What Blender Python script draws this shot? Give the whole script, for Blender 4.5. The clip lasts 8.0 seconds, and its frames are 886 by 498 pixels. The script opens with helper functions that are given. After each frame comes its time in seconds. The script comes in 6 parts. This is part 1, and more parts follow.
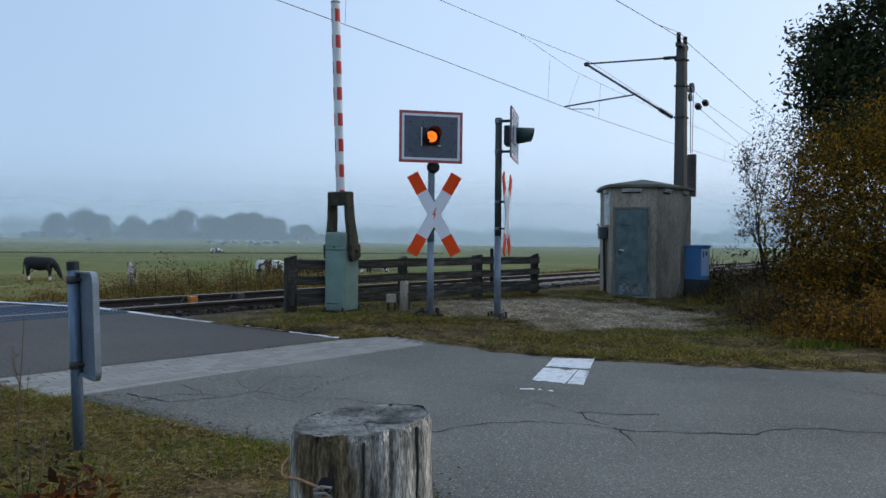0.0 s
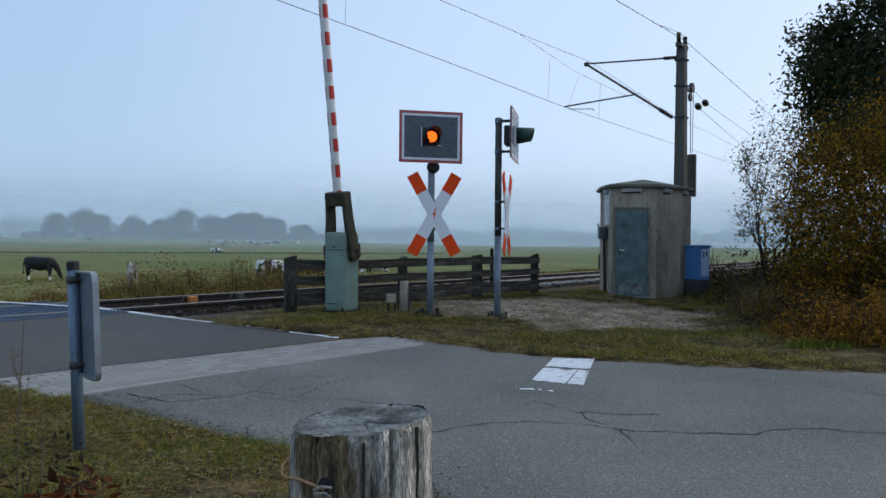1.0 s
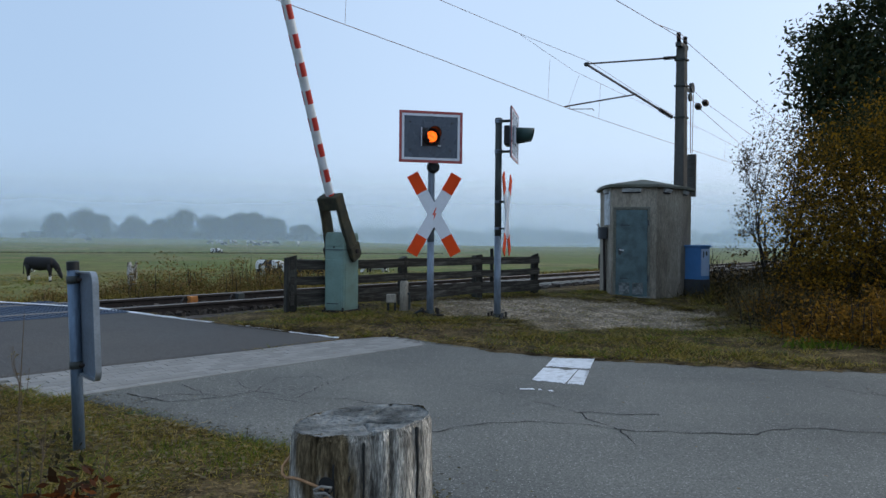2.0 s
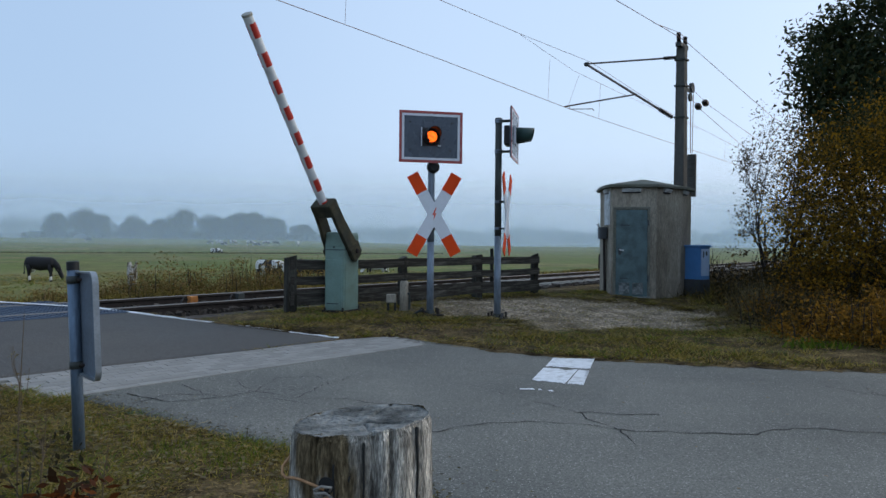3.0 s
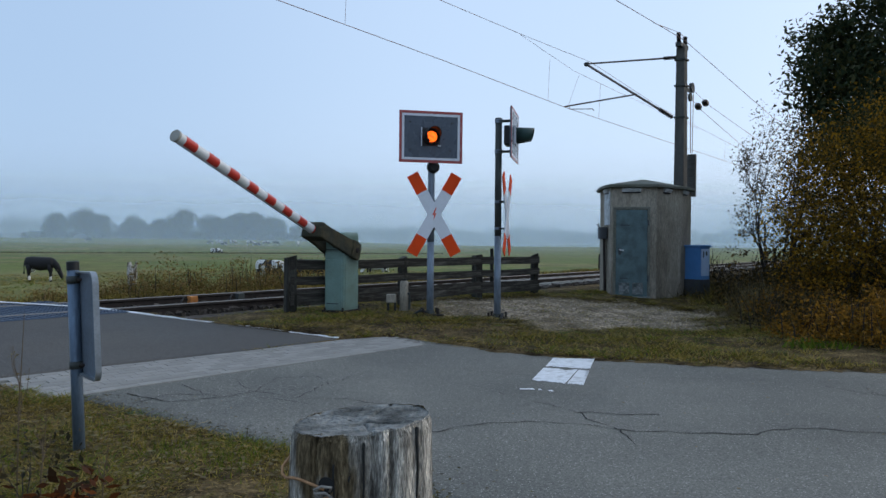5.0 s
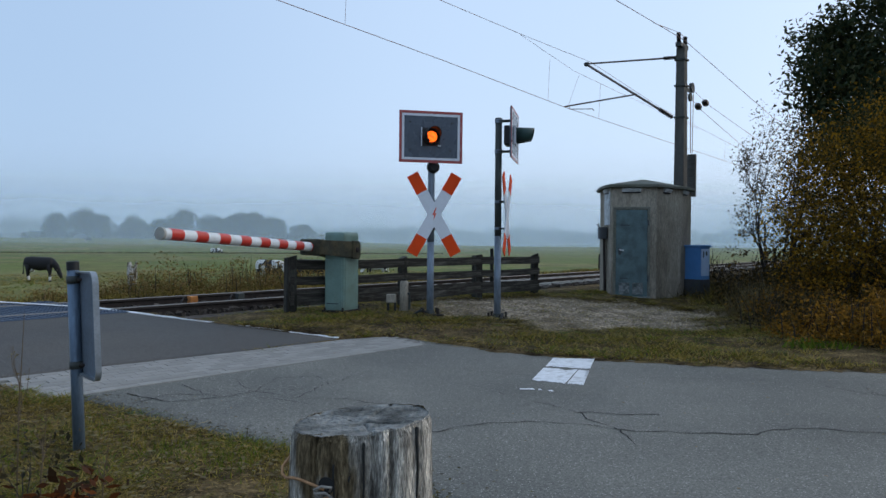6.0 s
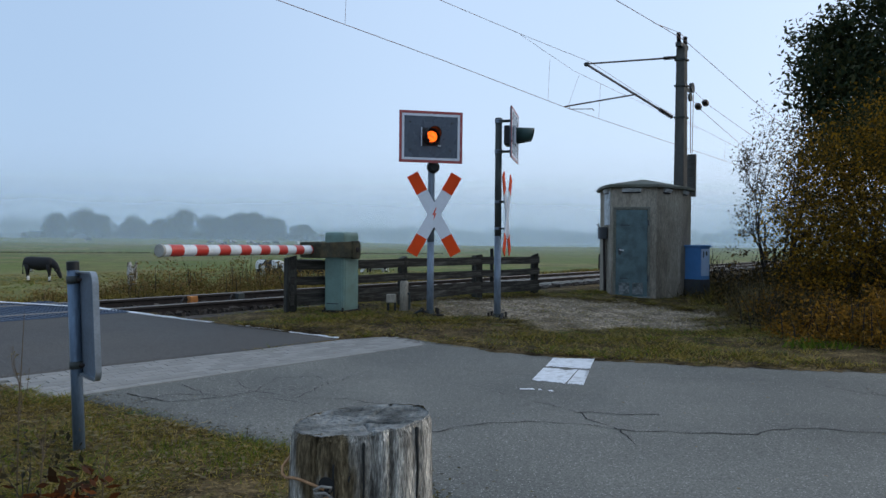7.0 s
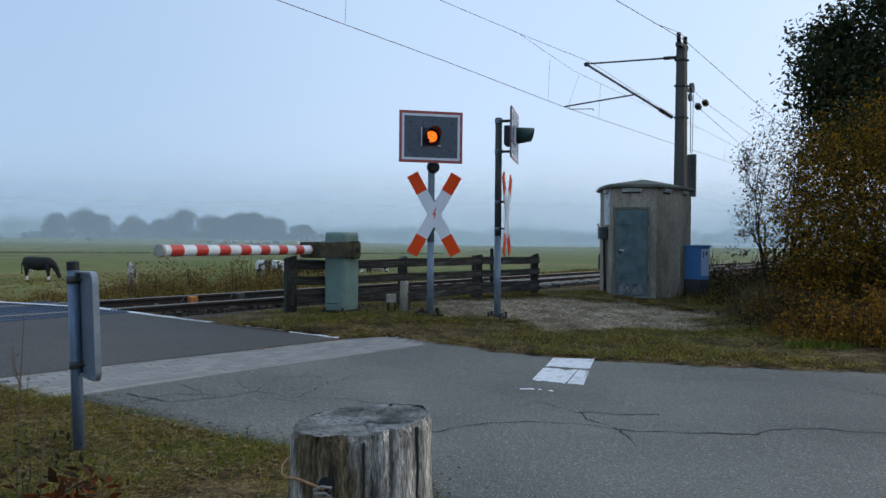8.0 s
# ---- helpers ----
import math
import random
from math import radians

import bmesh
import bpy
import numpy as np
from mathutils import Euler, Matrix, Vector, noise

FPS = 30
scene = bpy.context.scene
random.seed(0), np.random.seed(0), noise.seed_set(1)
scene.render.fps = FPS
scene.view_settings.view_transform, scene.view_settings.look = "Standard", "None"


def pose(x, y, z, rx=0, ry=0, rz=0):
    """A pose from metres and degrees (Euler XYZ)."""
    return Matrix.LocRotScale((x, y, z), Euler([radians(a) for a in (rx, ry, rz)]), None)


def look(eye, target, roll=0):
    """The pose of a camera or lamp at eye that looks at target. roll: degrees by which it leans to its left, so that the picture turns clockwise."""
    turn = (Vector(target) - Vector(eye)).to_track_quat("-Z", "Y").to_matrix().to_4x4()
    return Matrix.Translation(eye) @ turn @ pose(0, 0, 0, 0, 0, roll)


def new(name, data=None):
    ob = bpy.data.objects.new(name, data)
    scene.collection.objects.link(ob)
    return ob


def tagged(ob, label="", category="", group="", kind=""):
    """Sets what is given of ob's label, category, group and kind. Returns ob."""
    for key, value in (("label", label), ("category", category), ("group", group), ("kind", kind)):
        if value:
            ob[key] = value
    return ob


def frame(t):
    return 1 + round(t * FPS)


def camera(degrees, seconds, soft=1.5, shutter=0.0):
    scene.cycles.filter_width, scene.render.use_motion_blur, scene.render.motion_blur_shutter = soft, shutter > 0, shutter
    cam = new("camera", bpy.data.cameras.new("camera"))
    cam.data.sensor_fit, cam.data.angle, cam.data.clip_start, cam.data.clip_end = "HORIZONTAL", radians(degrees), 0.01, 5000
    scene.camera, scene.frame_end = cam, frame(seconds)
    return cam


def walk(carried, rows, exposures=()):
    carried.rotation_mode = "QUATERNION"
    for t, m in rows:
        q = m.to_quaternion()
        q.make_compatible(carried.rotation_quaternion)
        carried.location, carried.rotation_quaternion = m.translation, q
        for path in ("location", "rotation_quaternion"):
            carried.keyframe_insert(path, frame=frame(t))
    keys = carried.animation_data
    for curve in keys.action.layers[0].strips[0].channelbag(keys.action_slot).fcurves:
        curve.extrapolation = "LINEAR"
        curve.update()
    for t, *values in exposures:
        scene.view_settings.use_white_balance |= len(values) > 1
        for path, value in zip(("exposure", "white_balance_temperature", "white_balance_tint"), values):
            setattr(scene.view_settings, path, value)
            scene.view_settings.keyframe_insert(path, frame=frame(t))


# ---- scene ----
cam = camera(62.9, 8.0, soft=1.5)
walk(cam, [(0.0, pose(0, 0, 1.30, 89.51, 0, 0) @ pose(0, 0, 0, 0, 0, 0.4)),
           (8.0, pose(0, 0, 1.30, 89.51, 0, 0) @ pose(0, 0, 0, 0, 0, 0.4))],
     exposures=[(0.0, 0.0), (8.0, 0.0)])

# ---- world and light: a foggy, overcast autumn morning ----
SUN_EL, SUN_AZ = radians(28), radians(70)
world = bpy.data.worlds.new("world")
scene.world = world
world.use_nodes = True
wn, wl = world.node_tree.nodes, world.node_tree.links
sky = wn.new("ShaderNodeTexSky")
sky.sky_type, sky.sun_disc = "NISHITA", False
sky.sun_elevation, sky.sun_rotation = SUN_EL, SUN_AZ
sky.air_density, sky.dust_density, sky.ozone_density = 1.0, 4.0, 2.0
sky_gain = wn.new("ShaderNodeMixRGB")
sky_gain.blend_type, sky_gain.inputs[0].default_value = "MULTIPLY", 1.0
sky_gain.inputs[2].default_value = (0.15, 0.15, 0.15, 1)
wl.new(sky.outputs[0], sky_gain.inputs[1])
veil = wn.new("ShaderNodeMixRGB")
veil.inputs[0].default_value = 0.72
veil.inputs[2].default_value = (0.665, 0.87, 1.165, 1)
wl.new(sky_gain.outputs[0], veil.inputs[1])
way, way_x, dim = wn.new("ShaderNodeTexCoord"), wn.new("ShaderNodeSeparateXYZ"), wn.new("ShaderNodeMapRange")
wl.new(way.outputs["Generated"], way_x.inputs[0])
wl.new(way_x.outputs["X"], dim.inputs["Value"])
dim.interpolation_type = "SMOOTHSTEP"
dim.inputs["From Min"].default_value, dim.inputs["From Max"].default_value = -0.55, 0.05
tint = wn.new("ShaderNodeMixRGB")
tint.inputs[1].default_value, tint.inputs[2].default_value = (0.79, 0.84, 0.885, 1), (1, 1, 1, 1)
wl.new(dim.outputs[0], tint.inputs[0])
side = wn.new("ShaderNodeMixRGB")
side.blend_type, side.inputs[0].default_value = "MULTIPLY", 1.0
wl.new(veil.outputs[0], side.inputs[1])
wl.new(tint.outputs[0], side.inputs[2])
wl.new(side.outputs[0], wn["Background"].inputs[0])
wn["Background"].inputs[1].default_value = 1.0

sun_data = bpy.data.lights.new("sun", "SUN")
sun_data.energy, sun_data.angle, sun_data.color = 0.95, radians(25), (1.0, 0.95, 0.88)
sun = new("sun", sun_data)
sun.matrix_world = look((0, 0, 30), (-math.sin(SUN_AZ) * 30, -math.cos(SUN_AZ) * 30, 30 - 30 * math.tan(SUN_EL)))


# ---- materials ----
def mat(name, colour, rough=0.7, metal=0.0, vary=0.25, scale=6.0, fine=60.0, bump=0.15, stain=None, stain_amount=0.4,
        stain_scale=1.5, stretch=(1, 1, 1), per_object=0.0, per_island=0.0, bump_depth=0.01, spec=0.3, stain_lo=0.45, stain_hi=0.62, speck=0.0):
    """A surface with mottling at two scales, optional stains of another colour, and fine relief."""
    m = bpy.data.materials.new(name)
    m.use_nodes = True
    n, l = m.node_tree.nodes, m.node_tree.links
    bsdf = n["Principled BSDF"]
    bsdf.inputs["Metallic"].default_value = metal
    bsdf.inputs["Specular IOR Level"].default_value = spec
    tc = n.new("ShaderNodeTexCoord")
    mp = n.new("ShaderNodeMapping")
    mp.inputs["Scale"].default_value = stretch
    l.new(tc.outputs["Object"], mp.inputs["Vector"])

    def tex(sc, detail=6):
        t = n.new("ShaderNodeTexNoise")
        t.inputs["Scale"].default_value, t.inputs["Detail"].default_value = sc, detail
        l.new(mp.outputs[0], t.inputs["Vector"])
        return t.outputs["Fac"]

    def ramp(src, lo, hi, a=0.3, b=0.7):
        r = n.new("ShaderNodeMapRange")
        r.inputs["From Min"].default_value, r.inputs["From Max"].default_value = a, b
        r.inputs["To Min"].default_value, r.inputs["To Max"].default_value = lo, hi
        l.new(src, r.inputs["Value"])
        return r.outputs[0]

    def mul(src, fac):
        x = n.new("ShaderNodeMixRGB")
        x.blend_type, x.inputs[0].default_value = "MULTIPLY", 1.0
        l.new(src, x.inputs[1])
        l.new(fac, x.inputs[2])
        return x.outputs[0]

    base = n.new("ShaderNodeRGB")
    base.outputs[0].default_value = (*colour, 1)
    out = base.outputs[0]
    coarse, grain = tex(scale), tex(fine, 3)
    if stain:
        sx = n.new("ShaderNodeMixRGB")
        sx.inputs[2].default_value = (*stain, 1)
        l.new(out, sx.inputs[1])
        l.new(ramp(tex(stain_scale, 8), 0, stain_amount, stain_lo, stain_hi), sx.inputs[0])
        out = sx.outputs[0]
    out = mul(out, ramp(coarse, 1 - vary, 1 + vary))
    out = mul(out, ramp(grain, 1 - vary * 0.7, 1 + vary * 0.7))
    if speck:
        out = mul(out, ramp(tex(fine * 0.55, 2), 1 - speck, 1 + speck, 0.40, 0.60))
        out = mul(out, ramp(tex(fine * 1.9, 2), 1 - speck, 1 + speck, 0.40, 0.60))
    if per_object:
        oi = n.new("ShaderNodeObjectInfo")
        out = mul(out, ramp(oi.outputs["Random"], 1 - per_object, 1 + per_object, 0, 1))
    if per_island:
        ge = n.new("ShaderNodeNewGeometry")
        out = mul(out, ramp(ge.outputs["Random Per Island"], 1 - per_island, 1 + per_island, 0, 1))
    l.new(out, bsdf.inputs["Base Color"])
    l.new(ramp(coarse, max(0.02, rough - 0.12), min(1, rough + 0.12)), bsdf.inputs["Roughness"])
    if bump:
        bp = n.new("ShaderNodeBump")
        bp.inputs["Strength"].default_value, bp.inputs["Distance"].default_value = bump, bump_depth
        l.new(grain, bp.inputs["Height"])
        l.new(bp.outputs[0], bsdf.inputs["Normal"])
    return m


def leaf_mat(name, a, b, c, trans=0.35):
    """Leaves in three colours, leaf by leaf, letting some light through."""
    m = bpy.data.materials.new(name)
    m.use_nodes = True
    n, l = m.node_tree.nodes, m.node_tree.links
    ge = n.new("ShaderNodeNewGeometry")
    cr = n.new("ShaderNodeValToRGB")
    cr.color_ramp.elements[0].color, cr.color_ramp.elements[1].color = (*a, 1), (*c, 1)
    e = cr.color_ramp.elements.new(0.5)
    e.color = (*b, 1)
    l.new(ge.outputs["Random Per Island"], cr.inputs[0])
    bsdf = n["Principled BSDF"]
    bsdf.inputs["Roughness"].default_value = 0.6
    bsdf.inputs["Specular IOR Level"].default_value = 0.08
    l.new(cr.outputs[0], bsdf.inputs["Base Color"])
    tr = n.new("ShaderNodeBsdfTranslucent")
    l.new(cr.outputs[0], tr.inputs["Color"])
    mx = n.new("ShaderNodeMixShader")
    mx.inputs[0].default_value = trans
    l.new(bsdf.outputs[0], mx.inputs[1])
    l.new(tr.outputs[0], mx.inputs[2])
    l.new(mx.outputs[0], n["Material Output"].inputs["Surface"])
    return m


def fog_mat(name, thick, tall, base, foot):
    """A flat see-through sheet that puts mist into a pale blue colour, thinning out upwards."""
    m = bpy.data.materials.new(name)
    m.use_nodes = True
    n, l = m.node_tree.nodes, m.node_tree.links
    n.remove(n["Principled BSDF"])
    tr, df, tp = n.new("ShaderNodeBsdfTranslucent"), n.new("ShaderNodeBsdfDiffuse"), n.new("ShaderNodeBsdfTransparent")
    for s in (tr, df):
        s.inputs["Color"].default_value = (0.74, 0.89, 1.0, 1)
    half, mx = n.new("ShaderNodeMixShader"), n.new("ShaderNodeMixShader")
    half.inputs[0].default_value = 0.5
    l.new(tr.outputs[0], half.inputs[1])
    l.new(df.outputs[0], half.inputs[2])
    tc, sp = n.new("ShaderNodeTexCoord"), n.new("ShaderNodeSeparateXYZ")
    l.new(tc.outputs["Object"], sp.inputs[0])
    r = n.new("ShaderNodeMapRange")
    r.interpolation_type = "SMOOTHSTEP"
    r.inputs["From Min"].default_value, r.inputs["From Max"].default_value = base, tall
    r.inputs["To Min"].default_value, r.inputs["To Max"].default_value = thick, 0.0
    l.new(sp.outputs["Z"], r.inputs["Value"])
    t = n.new("ShaderNodeTexNoise")
    t.inputs["Scale"].default_value, t.inputs["Detail"].default_value = 0.02, 3
    l.new(tc.outputs["Object"], t.inputs["Vector"])
    mu, q = n.new("ShaderNodeMath"), n.new("ShaderNodeMapRange")
    q.inputs["From Min"].default_value, q.inputs["From Max"].default_value = 0.3, 0.7
    q.inputs["To Min"].default_value, q.inputs["To Max"].default_value = 0.8, 1.15
    l.new(t.outputs["Fac"], q.inputs["Value"])
    mu.operation = "MULTIPLY"
    l.new(r.outputs[0], mu.inputs[0])
    l.new(q.outputs[0], mu.inputs[1])
    rise, mu2 = n.new("ShaderNodeMapRange"), n.new("ShaderNodeMath")
    rise.interpolation_type = "SMOOTHSTEP"
    rise.inputs["From Min"].default_value, rise.inputs["From Max"].default_value = foot, foot + 2.4
    l.new(sp.outputs["Z"], rise.inputs["Value"])
    mu2.operation = "MULTIPLY"
    l.new(mu.outputs[0], mu2.inputs[0])
    l.new(rise.outputs[0], mu2.inputs[1])
    l.new(mu2.outputs[0], mx.inputs[0])
    l.new(tp.outputs[0], mx.inputs[1])
    l.new(half.outputs[0], mx.inputs[2])
    l.new(mx.outputs[0], n["Material Output"].inputs["Surface"])
    return m


def glow(name, colour, strength):
    m = bpy.data.materials.new(name)
    m.use_nodes = True
    b = m.node_tree.nodes["Principled BSDF"]
    b.inputs["Base Color"].default_value = (*colour, 1)
    b.inputs["Emission Color"].default_value = (*colour, 1)
    b.inputs["Emission Strength"].default_value = strength
    return m


def asphalt(name, colour, worn, stone, share, size, tint):
    """Rolled asphalt: dark binder with pale and dark stone chips showing, worn lighter in broad patches."""
    m = mat(name, colour, 0.85, vary=0.14, scale=1.1, fine=120, bump=0.25, stain=worn, stain_amount=0.75, stain_scale=0.45, bump_depth=0.004, speck=0.20, spec=0.2, stain_lo=0.40, stain_hi=0.66)
    n, l = m.node_tree.nodes, m.node_tree.links
    bsdf = n["Principled BSDF"]
    base = bsdf.inputs["Base Color"].links[0].from_socket
    tc = n.new("ShaderNodeTexCoord")
    vo = n.new("ShaderNodeTexVoronoi")
    vo.inputs["Scale"].default_value = size
    l.new(tc.outputs["Object"], vo.inputs["Vector"])
    sep = n.new("ShaderNodeSeparateColor")
    l.new(vo.outputs["Color"], sep.inputs[0])

    def step(src, lo, hi, a=0.0, b=1.0):
        r = n.new("ShaderNodeMapRange")
        r.inputs["From Min"].default_value, r.inputs["From Max"].default_value = lo, hi
        r.inputs["To Min"].default_value, r.inputs["To Max"].default_value = a, b
        l.new(src, r.inputs["Value"])
        return r.outputs[0]

    def times(p, q):
        x = n.new("ShaderNodeMath")
        x.operation = "MULTIPLY"
        l.new(p, x.inputs[0])
        l.new(q, x.inputs[1])
        return x.outputs[0]

    chip = times(step(sep.outputs[0], 1 - share, 1 - share + 0.08), step(vo.outputs["Distance"], 0.30, 0.48, 1.0, 0.0))
    hole = times(step(sep.outputs[1], 1 - share, 1 - share + 0.08), step(vo.outputs["Distance"], 0.30, 0.50, 1.0, 0.0))
    out = base
    for fac, col, amount in ((chip, stone, 0.85), (hole, (0.035, 0.036, 0.036), 0.7)):
        mx = n.new("ShaderNodeMixRGB")
        mx.inputs[2].default_value = (*col, 1)
        sc = n.new("ShaderNodeMath")
        sc.operation, sc.inputs[1].default_value = "MULTIPLY", amount
        l.new(fac, sc.inputs[0])
        l.new(sc.outputs[0], mx.inputs[0])
        l.new(out, mx.inputs[1])
        out = mx.outputs[0]
    tn = n.new("ShaderNodeMixRGB")
    tn.blend_type, tn.inputs[0].default_value = "MULTIPLY", 1.0
    tn.inputs[2].default_value = (*tint, 1)
    l.new(out, tn.inputs[1])
    l.new(tn.outputs[0], bsdf.inputs["Base Color"])
    return m


ASPHALT = asphalt("old asphalt", (0.140, 0.139, 0.128), (0.088, 0.089, 0.084), (0.37, 0.37, 0.35), 0.17, 90.0, (1.0, 1.0, 0.97))
ASPHALT_NEW = asphalt("newer dark asphalt", (0.070, 0.066, 0.062), (0.092, 0.086, 0.078), (0.16, 0.155, 0.15), 0.12, 70.0, (1.0, 1.0, 1.0))
# near-black, used for cracks in road and wood and for the knot
CRACK = mat("near-black crack line", (0.018, 0.018, 0.017), 0.95, vary=0.4)
PAVER = mat("light concrete paver", (0.255, 0.250, 0.236), 0.9, vary=0.16, scale=5, fine=90, bump=0.3, stain=(0.13, 0.12, 0.10), stain_amount=0.6, per_object=0.12, spec=0.15)
PAVER_BED = mat("paver joints of sand and dirt", (0.190, 0.180, 0.160), 0.95, vary=0.3)
ROADPAINT = mat("worn white road paint", (0.62, 0.64, 0.66), 0.7, vary=0.10, scale=14, fine=120, bump=0.3, stain=(0.34, 0.34, 0.34), stain_amount=0.5, stain_scale=12, stain_lo=0.52)
SOIL = mat("grassy soil", (0.118, 0.084, 0.040), 0.95, vary=0.45, scale=2.6, fine=24, bump=1.0, stain=(0.042, 0.030, 0.017), stain_amount=0.9, stain_scale=2.2, bump_depth=0.05, speck=0.3, spec=0.05)
MEADOW = mat("meadow turf", (0.105, 0.128, 0.036), 0.95, vary=0.30, scale=0.5, fine=6, bump=0.6, stain=(0.170, 0.145, 0.062), stain_amount=0.8, stain_scale=0.07, bump_depth=0.08, spec=0.1, speck=0.15)
GRAVEL = mat("trodden gravel and sand", (0.285, 0.222, 0.155), 0.95, vary=0.30, scale=2.5, fine=18, bump=1.0, stain=(0.115, 0.085, 0.046), stain_amount=0.8, stain_scale=1.3, bump_depth=0.04, speck=0.32, spec=0.1)
BALLAST = mat("ballast stone", (0.070, 0.060, 0.052), 0.95, vary=0.35, scale=5, fine=30, per_island=0.5, bump=0.3, spec=0.1)
PEBBLE = mat("grey-brown pebble", (0.285, 0.235, 0.18), 0.9, vary=0.2, scale=9, per_island=0.5, spec=0.1)
RAIL_RUST = mat("rusty rail steel", (0.034, 0.028, 0.025), 0.85, 0.0, vary=0.3, scale=8, fine=60, spec=0.15)
RAIL_TOP = mat("worn rail head", (0.17, 0.155, 0.14), 0.5, 0.3, vary=0.15)
RUBBER = mat("blue-grey crossing panel", (0.050, 0.074, 0.115), 0.6, vary=0.15, scale=4, fine=80, spec=0.2)
SLEEPER = mat("weathered concrete sleeper", (0.25, 0.235, 0.21), 0.9, vary=0.25, scale=4, fine=50, speck=0.15)
OLDWOOD = mat("weathered dark fence wood", (0.026, 0.024, 0.020), 0.95, vary=0.4, scale=5, fine=40, stretch=(1, 1, 0.3), stain=(0.065, 0.062, 0.052), stain_amount=0.6, stain_scale=5, bump=0.6, spec=0.1)
OLDPLANK = mat("weathered dark plank", (0.040, 0.036, 0.030), 0.95, vary=0.35, scale=14, fine=60, stretch=(0.15, 2, 2), stain=(0.105, 0.098, 0.085), stain_amount=0.7, stain_scale=9, bump=0.6, spec=0.1, speck=0.15)
GREENBOX = mat("pale green painted steel", (0.165, 0.25, 0.215), 0.45, vary=0.10, scale=4, fine=40, bump=0.05, stain=(0.12, 0.15, 0.12), stain_amount=0.5, stain_scale=3)
FORKMETAL = mat("dark olive weathered cast metal", (0.040, 0.041, 0.030), 0.85, 0.0, vary=0.4, scale=7, fine=50, stain=(0.075, 0.062, 0.035), stain_amount=0.7, stain_scale=5, spec=0.15)
BOOM_WHITE = mat("boom white paint", (0.66, 0.68, 0.69), 0.45, vary=0.06, scale=3, fine=50, bump=0.05, stain=(0.42, 0.43, 0.40), stain_amount=0.4, stain_scale=5)
BOOM_RED = mat("boom red film", (0.47, 0.040, 0.028), 0.4, vary=0.08, scale=4, fine=40, bump=0.03)
BOOM_CAP = mat("boom end cap", (0.32, 0.31, 0.27), 0.7, vary=0.15)
GALV = mat("galvanised steel", (0.19, 0.23, 0.28), 0.55, 0.3, vary=0.25, scale=9, fine=50, bump=0.06, stain=(0.075, 0.09, 0.105), stain_amount=0.75, stain_scale=3.5, stretch=(1, 1, 0.25))
GALV_DARK = mat("dark weathered post paint", (0.060, 0.066, 0.062), 0.7, 0.1, vary=0.3, scale=7, fine=50, stretch=(1, 1, 0.3), spec=0.2)
BOARD_DARK = mat("blue-grey board enamel", (0.046, 0.062, 0.088), 0.28, spec=0.5, vary=0.15, scale=5, fine=40, bump=0.04)
SIGN_WHITE = mat("sign white film", (0.66, 0.68, 0.72), 0.45, vary=0.05, scale=3, fine=30, bump=0.02)
SIGN_RED = mat("board border red", (0.34, 0.050, 0.045), 0.3, spec=0.5, vary=0.1, scale=5)
CROSS_RED = mat("cross red film", (0.74, 0.068, 0.012), 0.6, spec=0.1, vary=0.07, scale=4, bump=0.02)
BLACK = mat("black plastic", (0.016, 0.017, 0.018), 0.5, vary=0.2)
VISOR = mat("dark green visor", (0.020, 0.050, 0.046), 0.45, vary=0.2)
CONCRETE = mat("stained hut concrete", (0.315, 0.280, 0.225), 0.95, vary=0.22, scale=3, fine=50, bump=0.5, stain=(0.150, 0.128, 0.098), stain_amount=0.7, stain_scale=2.4, stretch=(1, 1, 0.28), speck=0.12, spec=0.15)
ROOFCON = mat("mossy roof concrete, also shaded door frame", (0.150, 0.150, 0.125), 0.95, vary=0.25, scale=4, fine=40, stain=(0.085, 0.090, 0.055), stain_amount=0.6)
DOORPAINT = mat("grey-green door paint", (0.090, 0.140, 0.148), 0.6, vary=0.16, scale=4, fine=40, bump=0.06, stain=(0.050, 0.070, 0.070), stain_amount=0.7, stain_scale=3.5)
GRILLE = mat("pale worn grille", (0.27, 0.29, 0.29), 0.7, vary=0.35, scale=20, stain=(0.08, 0.1, 0.1), stain_amount=0.9, stain_scale=14)
VENTWHITE = mat("white vent cover", (0.55, 0.57, 0.58), 0.7, vary=0.15, stain=(0.25, 0.25, 0.23), stain_amount=0.6, stain_scale=9)
BLUEBOX = mat("blue cabinet plastic", (0.075, 0.215, 0.47), 0.5, vary=0.10, scale=4, bump=0.03, stain=(0.16, 0.28, 0.46), stain_amount=0.4)
BLUEPALE = mat("pale blue cabinet side", (0.40, 0.53, 0.70), 0.5, vary=0.1)
PLINTH = mat("dark cabinet plinth", (0.052, 0.057, 0.062), 0.8, vary=0.25)
MASTCON = mat("dark mast concrete", (0.082, 0.080, 0.074), 0.9, vary=0.22, scale=3, fine=40, stretch=(1, 1, 0.3), stain=(0.12, 0.115, 0.10), stain_amount=0.4)
WIRE = mat("oxidised wire", (0.30, 0.19, 0.175), 0.6, 0.0, vary=0.2)
TUBE = mat("weathered cantilever tube", (0.16, 0.125, 0.115), 0.6, 0.1, vary=0.2)
INSUL = mat("dark insulator", (0.030, 0.024, 0.022), 0.3, vary=0.2)
LOG = mat("silvery weathered wood", (0.44, 0.415, 0.365), 0.92, vary=0.55, scale=26, fine=150, stretch=(1.6, 1.6, 0.30), stain=(0.115, 0.080, 0.035), stain_amount=0.92, stain_scale=6.0, stain_lo=0.48, stain_hi=0.56, bump=1.0, bump_depth=0.02, spec=0.1, speck=0.25)
